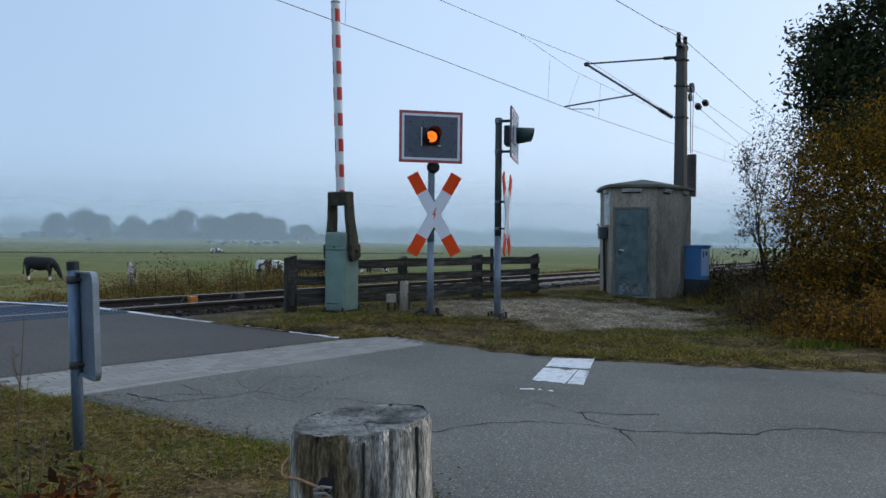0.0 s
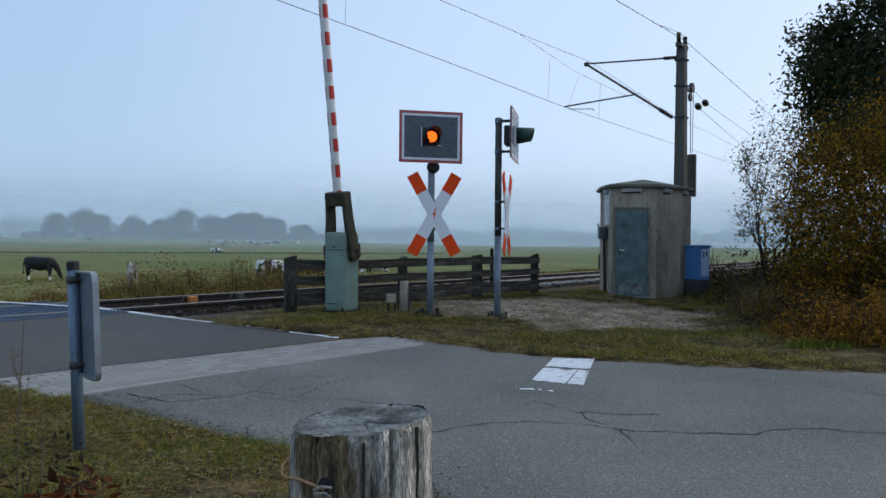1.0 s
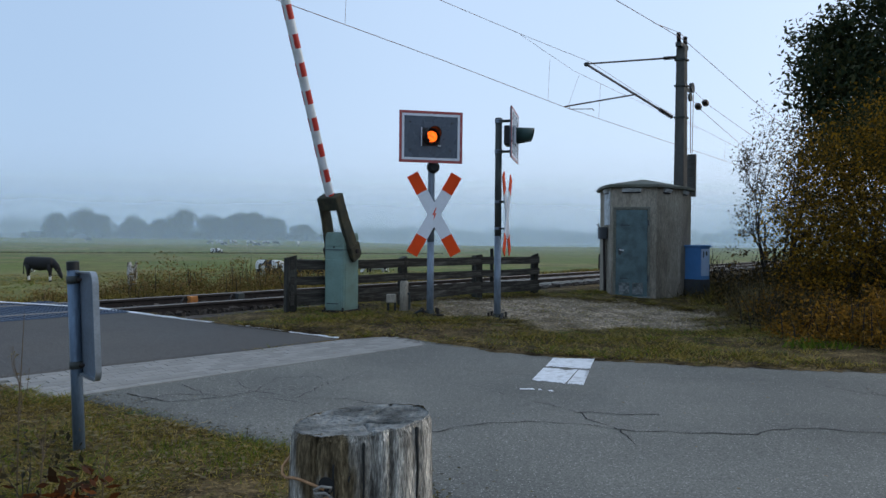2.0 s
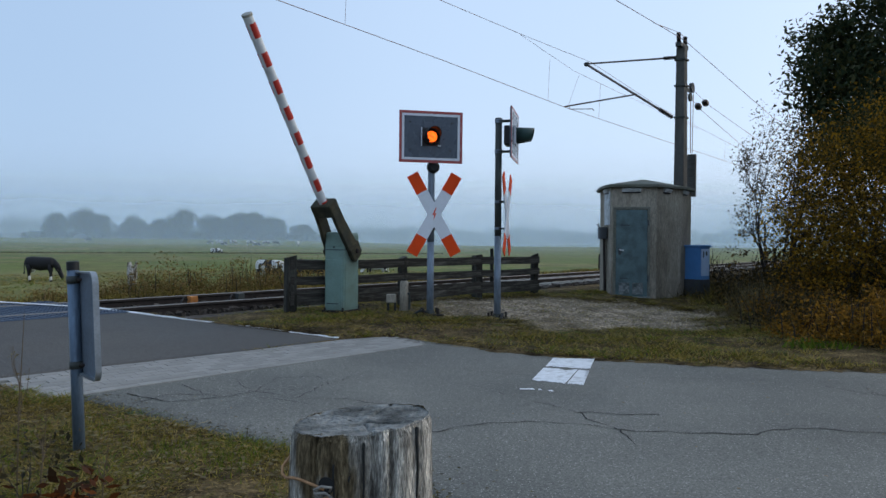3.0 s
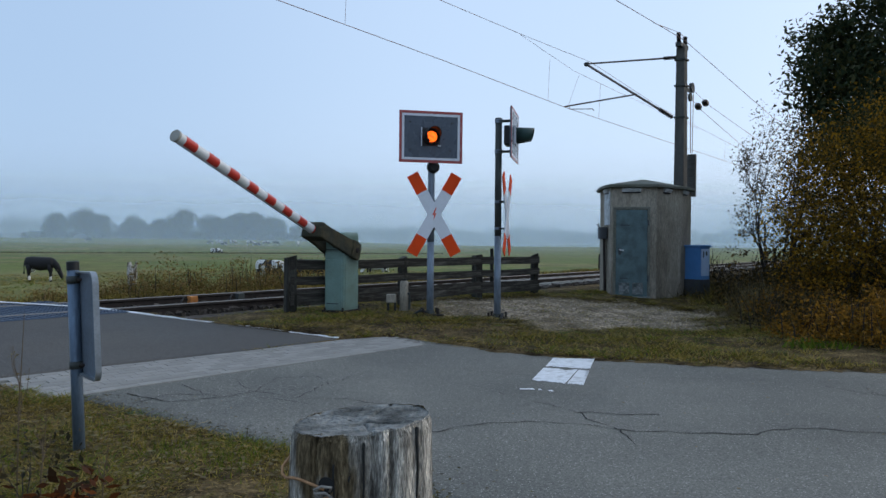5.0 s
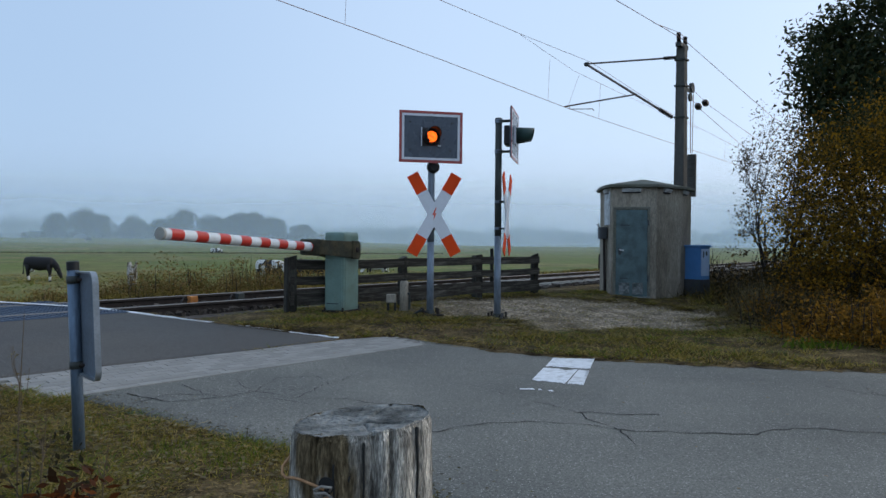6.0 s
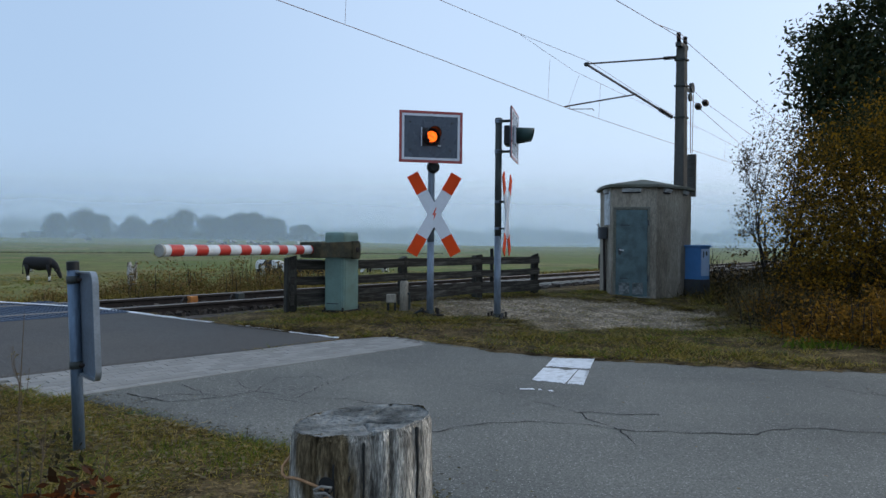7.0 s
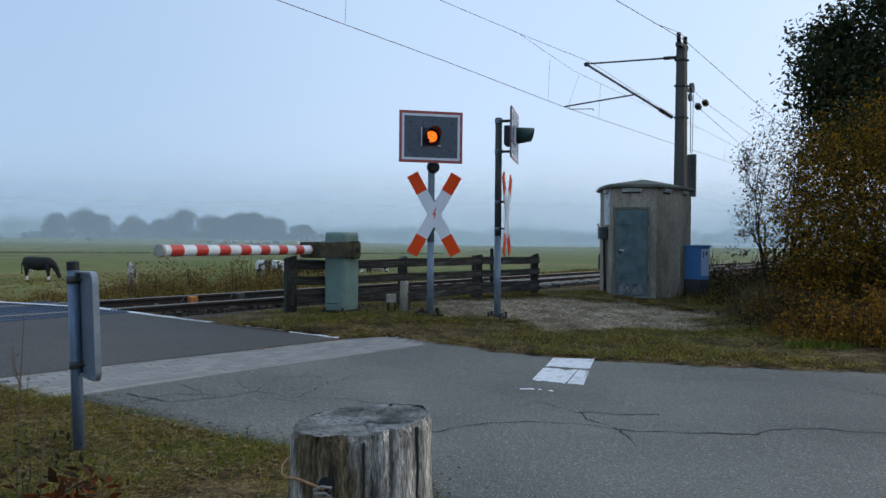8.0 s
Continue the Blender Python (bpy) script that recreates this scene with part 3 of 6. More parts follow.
paint_block()


# ---- rails, sleepers, ballast, crossing panels ----
def extrude_profile(profile, p0, p1, n0=1):
    """A bar of one cross-section along the track."""
    bm = bmesh.new()
    ends = []
    for s in (p0, p1):
        ends.append([bm.verts.new(track(s, n, z)) for n, z in profile])
    k = len(profile)
    for i in range(k):
        bm.faces.new((ends[0][i], ends[0][(i + 1) % k], ends[1][(i + 1) % k], ends[1][i]))
    bm.faces.new(ends[0])
    bm.faces.new(ends[1][::-1])
    bmesh.ops.recalc_face_normals(bm, faces=bm.faces)
    return bm


RAIL_N = (10.12, 11.63)
for rn in RAIL_N:
    t = thing("rail", pose(0, 0, 0), "rusty steel rail with a polished head on concrete sleepers", "rail", "rails of the track", "structure")
    prof = [(rn - 0.075, 0.16), (rn + 0.075, 0.16), (rn + 0.07, 0.175), (rn + 0.014, 0.195), (rn + 0.012, 0.27), (rn + 0.036, 0.285), (rn + 0.036, 0.318), (rn - 0.036, 0.318), (rn - 0.036, 0.285), (rn - 0.012, 0.27), (rn - 0.014, 0.195), (rn - 0.07, 0.175)]
    part("rail_web", extrude_profile(prof, -60, 220), RAIL_RUST, t)
    part("rail_head", extrude_profile([(rn - 0.034, 0.3185), (rn + 0.034, 0.3185), (rn + 0.026, 0.328), (rn - 0.026, 0.328)], -60, 220), RAIL_TOP, t, "polished running surface")


def sleepers():
    bm = B(0.26, 2.6, 0.2, pose(0, 0, 0), 0.02)
    me = bpy.data.meshes.new("sleeper")
    bm.to_mesh(me)
    bm.free()
    me.materials.append(SLEEPER)
    for i in range(70):
        s = -3 + i * 0.62
        if 0.0 < s < 5.6:
            continue
        ob = new("sleeper", me)
        ob.matrix_world = Matrix.Translation(track(s, 10.80, 0.135 if s > 12 else 0.03)) @ pose(0, 0, 0, 0, 0, 90 - 38)
        tagged(ob, "weathered concrete sleeper bedded in ballast", "sleeper", "sleepers of the track", "structure")


sleepers()


def ballast():
    """Loose stones between and beside the sleepers."""
    rnd = np.random.RandomState(4)
    verts, faces = [], []
    cube = np.array([(-1, -1, -1), (1, -1, -1), (1, 1, -1), (-1, 1, -1), (-1, -1, 1), (1, -1, 1), (1, 1, 1), (-1, 1, 1)], float)
    for i in range(15000):
        s = 5.2 + 30 * rnd.rand() ** 1.4
        n = rnd.uniform(8.9, 12.9) if rnd.rand() < 0.4 else rnd.uniform(8.75, 10.1)
        if n < 10.0 and s < 9.8:
            continue
        edge = sm((n - 8.8) / 0.6)
        z = 0.145 + 0.04 * rnd.rand() + 0.04 * (1 - edge)
        p = np.array(track(s, n, z))
        v = cube * rnd.uniform(0.55, 1.1, (8, 3)) * rnd.uniform(0.022, 0.050)
        a = rnd.uniform(0, 6.28)
        c, q = math.cos(a), math.sin(a)
        v = v @ np.array([(c, -q, 0), (q, c, 0.3), (0, -0.3, 1)])
        k = len(verts)
        verts += (v + p).tolist()
        faces += [(k, k + 3, k + 2, k + 1), (k + 4, k + 5, k + 6, k + 7), (k, k + 1, k + 5, k + 4), (k + 1, k + 2, k + 6, k + 5), (k + 2, k + 3, k + 7, k + 6), (k + 3, k, k + 4, k + 7)]
    tagged(raw("ballast", verts, faces, BALLAST), "grey-brown ballast stones along the track", "ballast", kind="stuff")


ballast()


def panels():
    """The blue-grey crossing panels between and beside the rails."""
    t = thing("crossing_panels", pose(0, 0, 0), "blue-grey studded panels between the rails of the crossing", "crossing panel", kind="structure")
    for n0, n1 in ((9.62, 10.07), (10.21, 11.56), (11.70, 12.15)):
        for k in range(8):
            s0 = 5.25 - 0.9 * (k + 1)
            bm = extrude_profile([(n0, 0.20), (n1, 0.20), (n1, 0.318), (n0, 0.318)], s0 + 0.01, s0 + 0.89)
            bmesh.ops.bevel(bm, geom=list(bm.edges), offset=0.008, segments=1, affect="EDGES")
            part("panel", bm, RUBBER, t)
            if k < 3:
                studs = bmesh.new()
                for a in range(9):
                    for b in range(int((n1 - n0) / 0.1)):
                        box(studs, 0.05, 0.05, 0.012, Matrix.Translation(track(s0 + 0.06 + a * 0.098, n0 + 0.06 + b * 0.1, 0.322)) @ pose(0, 0, 0, 0, 0, 52))
                part("studs", studs, RUBBER, t)
        ramp_bm = extrude_profile([(n0, 0.20), (n1, 0.20), (n1, 0.31), (n0, 0.31)], 5.26, 5.34)
        bmesh.ops.translate(ramp_bm, vec=(0, 0, -0.02), verts=list(ramp_bm.verts))
        part("end_ramp", ramp_bm, RUBBER, t)


panels()


def sensor(s, n, m, label):
    t = thing("rail_sensor", Matrix.Translation(track(s, n, 0.0)) @ pose(0, 0, 0, 0, 0, 52), label, "rail sensor")
    part("body", B(0.15, 0.12, 0.14, pose(0, 0, 0.25), 0.02), m, t)
    part("bracket", B(0.10, 0.20, 0.03, pose(0, 0.1, 0.17), 0.006), RAIL_RUST, t)
    part("cable", R([(-0.10, 0, 0.26), (-0.2, -0.03, 0.30), (-0.27, -0.06, 0.22), (-0.25, -0.08, 0.14)], 0.013, 8), BLACK, t, smooth=True)


sensor(7.42, 11.45, ORANGE, "orange axle-counting sensor fixed to the rail")
sensor(8.42, 11.45, GALV_DARK, "grey sensor box fixed to the rail")


# ---- wooden fence beside the track ----
def fence():
    t = thing("wooden_fence", pose(0, 0, 0), "dark weathered wooden fence with three rails beside the track", "fence")
    posts = [(-2.33, 11.07, 0.83, 0.19), (-0.70, 12.55, 0.80, 0.15), (0.67, 14.2, 0.83, 0.18), (1.94, 15.35, 0.83, 0.14)]
    for x, y, h, w in posts:
        bm = B(w * 0.8, w, h + 0.35, pose(x, y, 0.24 + h / 2 - 0.175, 0, 0, 30), 0.012)
        for v in bm.verts:
            if v.co.z > 0.24 + h - 0.05:
                v.co.z += 0.05 * noise.noise((v.co.x * 9, v.co.y * 9, 1)) + (v.co.x - x) * 0.25
        part("post", bm, OLDWOOD, t)
    for (xa, ya, _, _), (xb, yb, _, _) in zip(posts, posts[1:]):
        a, b = Vector((xa, ya, 0.24)), Vector((xb, yb, 0.24))
        d = b - a
        yaw = math.degrees(math.atan2(d.y, d.x))
        off = Vector((d.y, -d.x, 0)).normalized() * 0.10
        for z, hh in ((0.19, 0.22), (0.47, 0.13), (0.71, 0.145)):
            m = Matrix.Translation((a + b) / 2 + off + Vector((0, 0, z + 0.01 * random.uniform(-1, 1)))) @ pose(0, 0, 0, 0, random.uniform(-0.4, 0.4), yaw)
            bm = bmesh.new()
            bmesh.ops.create_grid(bm, x_segments=10, y_segments=1, size=0.5)
            bmesh.ops.scale(bm, vec=(d.length + 0.10, hh, 1), verts=bm.verts)
            bmesh.ops.rotate(bm, matrix=Matrix.Rotation(radians(90), 3, "X"), verts=bm.verts)
            r = bmesh.ops.extrude_face_region(bm, geom=list(bm.faces))
            bmesh.ops.translate(bm, vec=(0, 0.045, 0), verts=[v for v in r["geom"] if isinstance(v, bmesh.types.BMVert)])
            bmesh.ops.recalc_face_normals(bm, faces=bm.faces)
            for v in bm.verts:
                v.co.z += 0.006 * noise.noise((v.co.x * 1.5, z * 7, xa)) - 0.010 * (1 - (2 * v.co.x / d.length) ** 2)
            pl = part("plank", bm, OLDPLANK, t)
            pl.matrix_local = m
    return t


fence()


def marker():
    t = thing("cable_marker_post", pose(-0.70, 11.45, 0.20), "short pale concrete marker post with a small cable box", "marker post")
    part("post", R([(0.09, 0, -0.15), (0.09, 0, 0.46), (0.085, 0, 0.50)], [0.075, 0.065, 0.05], 12), CONCRETE, t, smooth=True)
    part("cap", R([(0.09, 0, 0.50), (0.09, 0, 0.53)], [0.055, 0.04], 10), OLDWOOD, t)
    part("cable_box", B(0.15, 0.12, 0.13, pose(-0.11, -0.02, 0.22), 0.015), CONCRETE, t, "small pale grey cable box")
    for dx in (-0.16, -0.05):
        part("leg", B(0.03, 0.08, 0.2, pose(dx, -0.02, 0.06), 0.004), BLACK, t)
    part("strap", R([(0.0, 0, 0.30), (0.17, -0.03, 0.30), (0.18, 0, 0.16), (0.17, -0.02, 0.04)], 0.018, 8), GALV_DARK, t)


marker()


# ---- the barrier ----
PIV = (-1.585, 11.37)


def barrier():
    base = 0.18
    t = thing("barrier", pose(*PIV, base, 0, 0, -23), "level-crossing barrier with pale green drive box and red-white boom", "barrier")
    w, d, h = 0.34, 0.46, 1.245
    part("drive_box", B(w, d, h - 0.10, pose(0, 0, 0.05 + (h - 0.10) / 2), 0.025), GREENBOX, t)
    top = B(w + 0.012, d + 0.012, 0.26, pose(0, 0, h - 0.10), 0.05)
    part("lid", top, GREENBOX, t, "rounded green sheet-metal lid")
    part("seam", B(w + 0.016, d + 0.016, 0.012, pose(0, 0, h - 0.245)), PLINTH, t)
    part("front_door", B(w - 0.06, 0.012, 0.74, pose(0, -d / 2 - 0.004, 0.48), 0.004), GREENBOX, t)
    part("side_door", B(0.012, d - 0.07, 0.80, pose(w / 2 + 0.004, 0, 0.50), 0.004), GREENBOX, t)
    part("latch", R([(0.0, -d / 2 - 0.02, h - 0.205), (0, -d / 2, h - 0.205)], 0.014, 8), BLACK, t)
    part("type_plate", B(0.20, 0.006, 0.015, pose(-0.02, -d / 2 - 0.011, 0.17)), PLINTH, t)
    part("footing", B(w + 0.05, d + 0.08, 0.14, pose(0, 0, 0.0), 0.01), RAIL_RUST, t)
    for dx in (-0.16, 0.16):
        for dy in (-0.24, 0.24):
            part("bolt", R([(dx, dy, 0.05), (dx, dy, 0.11)], 0.018, 6), RAIL_RUST, t)
    # the arm swings about a level axle through the box; at rest along -y
    arm = new("swing_arm")
    arm.parent = t
    arm.matrix_local = pose(0, 0, 1.0)
    for sgn in (-1, 1):
        bm = bmesh.new()
        xi, xo = sgn * 0.215, sgn * 0.145
        for yy, zz, xc in ((0.17, 0.095, xi), (0.10, 0.135, xi), (-0.52, 0.115, sgn * 0.155), (-0.80, 0.105, xo)):
            for dx in (-0.03, 0.03):
                for dz in (-zz, zz):
                    bm.verts.new((xc + dx, yy, dz))
        bm.verts.ensure_lookup_table()
        for i in range(3):
            q = [bm.verts[i * 4 + k] for k in (0, 1, 3, 2)] + [bm.verts[i * 4 + 4 + k] for k in (0, 1, 3, 2)]
            for k in range(4):
                bm.faces.new((q[k], q[(k + 1) % 4], q[4 + (k + 1) % 4], q[4 + k]))
        bm.faces.new([bm.verts[k] for k in (0, 1, 3, 2)])
        bm.faces.new([bm.verts[12 + k] for k in (0, 1, 3, 2)])
        bmesh.ops.recalc_face_normals(bm, faces=bm.faces)
        bmesh.ops.bevel(bm, geom=list(bm.edges), offset=0.008, segments=2, affect="EDGES")
        a = part("fork_arm", bm, FORKMETAL, arm, "dark weathered cast fork arm")
        part("hub", B(0.05, 0.22, 0.28, pose(sgn * 0.235, 0.02, 0), 0.02), FORKMETAL, arm)
        part("hub_bolt", R([(sgn * 0.25, 0.02, 0), (sgn * 0.285, 0.02, 0)], [0.045, 0.035], 8), RAIL_RUST, arm)
    part("fork_head", B(0.35, 0.22, 0.235, pose(0, -0.80, 0), 0.03), FORKMETAL, arm)
    # boom: white tube with seven red bands and a cap
    part("boom_tube", R([(0, -0.80, 0), (0, -3.81, 0)], 0.066, 24), BOOM_WHITE, arm, "white tapered boom tube", smooth=False)
    for k in range(8):
        y1 = -(0.72 + 0.395 * k) - 0.02
        bm = bmesh.new()
        segs = 22
        for i in range(segs):
            a0, a1 = (radians(-68 + 316 * (i + q) / segs) for q in (0, 1))
            f = []
            for a, yy in ((a0, y1), (a1, y1), (a1, y1 - 0.195), (a0, y1 - 0.195)):
                f.append(bm.verts.new((0.0678 * math.cos(a), yy, 0.0678 * math.sin(a))))
            bm.faces.new(f)
        bmesh.ops.remove_doubles(bm, verts=bm.verts, dist=1e-4)
        part("red_band", bm, BOOM_RED, arm, "red reflective band", smooth=True)
    part("end_cap", R([(0, -3.79, 0), (0, -3.82, 0), (0, -3.825, 0)], [0.072, 0.072, 0.06], 24), BOOM_CAP, arm)
    return t, arm


barrier_thing, SWING = barrier()


# ---- crossing signals with lamp board and St Andrew's cross ----
def signal(base, yaw, post_h, board_z, cross_z, label, lean=(0, 0), flash=False, post_top=GALV, gap=0.16, cross_yaw=0, shift=0.0, cross_x=0.0, hood=(0.14, 0.18), cross_y=-0.085):
    t = thing("crossing_signal", pose(*base, lean[0], lean[1], yaw), label, "crossing signal", "crossing signals")
    part("post", R([(0, 0, -0.1), (0, 0, post_h * 0.42)], 0.054, 16), GALV, t, smooth=True)
    part("upper_post", R([(0, 0, post_h * 0.42), (0, 0, post_h)], 0.0535, 16), post_top, t, smooth=True)
    part("post_cap", R([(0, 0, post_h), (0, 0, post_h + 0.03), (0, 0, post_h + 0.04)], [0.058, 0.056, 0.02], 14), BLACK, t)
    foot = new("foot")
    foot.parent = t
    part("plate", B(0.34, 0.34, 0.03, pose(0, 0, 0.02, 0, 0, 8), 0.006), RAIL_RUST, foot)
    part("collar", R([(0, 0, 0.03), (0, 0, 0.10)], [0.075, 0.06], 14), GALV_DARK, foot)
    for a in range(4):
        x, y = 0.16 * math.cos(a * 1.57 + 0.7), 0.16 * math.sin(a * 1.57 + 0.7)
        part("anchor_bolt", R([(x, y, 0.03), (x, y, 0.12)], 0.02, 6), RAIL_RUST, foot)
    part("cable", R([(-0.05, -0.05, 0.06), (-0.16, -0.10, 0.10), (-0.26, -0.1, 0.04), (-0.3, -0.06, -0.03)], 0.02, 8), BLACK, foot)
    # board
    y = -gap - 0.09
    bd = new("signal_board")
    bd.parent = t
    bd.matrix_local = pose(shift, y, board_z)
    w, h = 0.98, 0.785
    part("panel", B(w - 0.02, 0.016, h - 0.02, pose(0, 0, 0), 0.004), BOARD_DARK, bd)
    for mname, mm, inset, wd, yy in (("red_border", SIGN_RED, 0.0, 0.040, -0.0095), ("white_border", SIGN_WHITE, 0.042, 0.036, -0.0098)):
        bm = bmesh.new()
        ww, hh = w - 2 * inset, h - 2 * inset
        box(bm, ww, 0.005, wd, pose(0, yy, hh / 2 - wd / 2), 0.001)
        box(bm, ww, 0.005, wd, pose(0, yy, -hh / 2 + wd / 2), 0.001)
        box(bm, wd, 0.005, hh - 2 * wd, pose(ww / 2 - wd / 2, yy, 0), 0.001)
        box(bm, wd, 0.005, hh - 2 * wd, pose(-ww / 2 + wd / 2, yy, 0), 0.001)
        part(mname, bm, mm, bd)
    part("back_plate", B(w - 0.03, 0.008, h - 0.03, pose(0, 0.013, 0), 0.002), GALV, bd, "bare grey metal back of the board")
    for dx, dz in ((-0.32, 0.22), (0.32, 0.22), (-0.32, -0.2), (0.3, -0.2)):
        part("rivet", R([(dx, -0.008, dz), (dx, -0.014, dz)], [0.014, 0.009], 8), BLACK, bd)
    for z in (0.24, -0.24):
        part("bracket_arm", R([(-0.05, y, board_z + z), (-0.05, 0, board_z + z), (0.05, 0, board_z + z), (0.05, y, board_z + z)], 0.014, 8), GALV_DARK, t)
        part("clamp", R([(0, 0, board_z + z - 0.03), (0, 0, board_z + z + 0.03)], 0.062, 14), GALV, t)
    # lamp
    lamp = new("lamp_unit")
    lamp.parent = t
    lamp.matrix_local = pose(shift, y, board_z)
    part("housing", B(0.30, 0.13, 0.30, pose(0.0, 0.085, 0), 0.02), BLACK, lamp)
    part("bezel", B(0.285, 0.004, 0.28, pose(0.0, -0.012, 0), 0.001), BLACK, lamp)
    part("bezel_edge", B(0.012, 0.035, 0.28, pose(-0.149, -0.026, 0.0), 0.002), SIGN_WHITE, lamp)
    part("catch", B(0.05, 0.02, 0.014, pose(0.12, -0.04, -0.135), 0.002), SIGN_WHITE, lamp)
    # visor: half-open hood, longer above
    bm = bmesh.new()
    ring = []
    for i in range(25):
        a = radians(-60 + 300 * i / 24)
        reach = hood[0] + hood[1] * (0.5 + 0.5 * math.sin(a)) ** 0.7
        ring.append([bm.verts.new((0.135 * math.cos(a), -0.03, 0.135 * math.sin(a))), bm.verts.new((0.108 * math.cos(a), -0.03 - reach, 0.108 * math.sin(a) + 0.012))])
    for p, q in zip(ring, ring[1:]):
        bm.faces.new((p[0], q[0], q[1], p[1]))
    vis = part("visor", bm, VISOR if not flash else BLACK, lamp, "dark hood over the lamp", smooth=True)
    sol = vis.modifiers.new("thickness", "SOLIDIFY")
    sol.thickness = 0.004
    bulb = None
    if flash:
        bm = bmesh.new()
        inner, outer = [], []
        for i in range(28):
            a = 2 * math.pi * i / 28
            inner.append(bm.verts.new((0.086 * math.cos(a), -0.052, 0.086 * math.sin(a))))
            outer.append(bm.verts.new((0.125 * math.cos(a), -0.036, 0.125 * math.sin(a))))
        for i in range(28):
            bm.faces.new((inner[i], inner[(i + 1) % 28], outer[(i + 1) % 28], outer[i]))
        part("lens_ring", bm, BLACK, lamp)
        # an added drum imitates blinking: turns on an upright axle behind the ring, one side glowing, one dark
        bulb = new("blink_drum")
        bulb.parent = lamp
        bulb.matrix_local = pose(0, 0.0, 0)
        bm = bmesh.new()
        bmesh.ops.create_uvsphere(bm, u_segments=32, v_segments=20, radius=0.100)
        part("blink_drum_shell", bm, LAMPGLOW, bulb, "orange-red drum imitating the blinking lamp", smooth=True)
    else:
        part("lens", R([(0, -0.036, 0), (0, -0.055, 0)], [0.11, 0.09], 20), BLACK, lamp)
    # the cross
    cr = new("warning_cross")
    cr.parent = t
    cr.matrix_local = pose(cross_x, cross_y, cross_z, 0, 0, cross_yaw)
    bl, bw = 1.40, 0.185
    for sgn, yy in ((-1, 0.0), (1, -0.0145)):
        m = pose(0, yy, 0, 0, 29.6 * sgn, 0)
        part("cross_bar", B(bw, 0.012, bl - 0.62, m, 0.002), SIGN_WHITE, cr, "white bar of the cross")
        for e in (-1, 1):
            part("red_end", B(bw, 0.012, 0.31, m @ pose(0, 0, e * (bl / 2 - 0.155)), 0.002), CROSS_RED, cr, "orange-red end of the bar")
        part("bar_back", B(bw - 0.01, 0.004, bl - 0.01, m @ pose(0, 0.009, 0)), GALV, cr)
    if flash:
        zz = [(0.02, 0.10), (-0.035, -0.015), (0.0, -0.005), (-0.018, -0.10), (0.03, 0.02), (-0.002, 0.012), (0.035, 0.10)]
        bm = bmesh.new()
        bm.faces.new([bm.verts.new((x, -0.0225, z)) for x, z in zz])
        part("lightning_mark", bm, CROSS_RED, cr, "red zigzag arrow")
    for z in (0.20, -0.22):
        part("cross_clamp", R([(0, 0, cross_z + z - 0.02), (0, 0, cross_z + z + 0.02)], 0.06, 12), GALV, t)
        part("cross_bracket", B(0.10, -cross_y - 0.035, 0.03, pose(0.5 * cross_x, cross_y / 2 - 0.005, cross_z + z)), BLACK, t)
    return t, bulb


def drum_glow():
    """Lit and unlit lamp put on an added drum: bright over one side, a dim ember round to the dark side."""
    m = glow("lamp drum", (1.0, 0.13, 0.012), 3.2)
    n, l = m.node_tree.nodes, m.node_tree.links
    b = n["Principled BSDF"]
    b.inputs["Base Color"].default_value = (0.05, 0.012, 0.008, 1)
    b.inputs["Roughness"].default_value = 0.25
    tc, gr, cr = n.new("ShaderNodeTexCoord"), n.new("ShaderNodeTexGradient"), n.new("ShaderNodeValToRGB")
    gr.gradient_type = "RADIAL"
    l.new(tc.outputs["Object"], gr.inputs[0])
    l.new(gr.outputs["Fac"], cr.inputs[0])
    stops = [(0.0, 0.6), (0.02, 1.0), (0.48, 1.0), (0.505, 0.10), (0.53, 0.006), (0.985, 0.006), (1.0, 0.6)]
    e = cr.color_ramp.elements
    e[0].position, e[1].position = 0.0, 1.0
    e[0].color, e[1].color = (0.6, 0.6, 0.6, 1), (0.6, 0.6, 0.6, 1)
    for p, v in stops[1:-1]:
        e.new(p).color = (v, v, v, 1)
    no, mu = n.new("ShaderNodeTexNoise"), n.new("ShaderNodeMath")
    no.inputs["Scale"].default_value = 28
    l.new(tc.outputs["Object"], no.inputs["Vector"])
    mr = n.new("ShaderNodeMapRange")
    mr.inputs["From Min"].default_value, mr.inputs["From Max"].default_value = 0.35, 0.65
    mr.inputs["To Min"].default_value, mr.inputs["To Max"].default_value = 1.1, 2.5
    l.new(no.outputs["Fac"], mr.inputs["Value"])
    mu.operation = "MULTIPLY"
    # the dark side carries the lamp's dim phase as a small red ember
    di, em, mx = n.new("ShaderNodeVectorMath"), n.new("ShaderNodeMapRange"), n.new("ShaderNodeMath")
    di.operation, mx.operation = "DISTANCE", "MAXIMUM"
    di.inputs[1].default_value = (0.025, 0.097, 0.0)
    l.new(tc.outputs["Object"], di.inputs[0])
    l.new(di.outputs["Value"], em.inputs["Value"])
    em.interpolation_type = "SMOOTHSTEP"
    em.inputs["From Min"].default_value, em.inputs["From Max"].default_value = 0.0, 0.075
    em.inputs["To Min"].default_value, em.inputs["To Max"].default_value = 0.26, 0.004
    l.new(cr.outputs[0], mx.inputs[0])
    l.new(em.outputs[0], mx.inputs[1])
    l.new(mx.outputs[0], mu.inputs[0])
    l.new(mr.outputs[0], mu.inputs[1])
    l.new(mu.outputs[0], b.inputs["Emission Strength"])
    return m


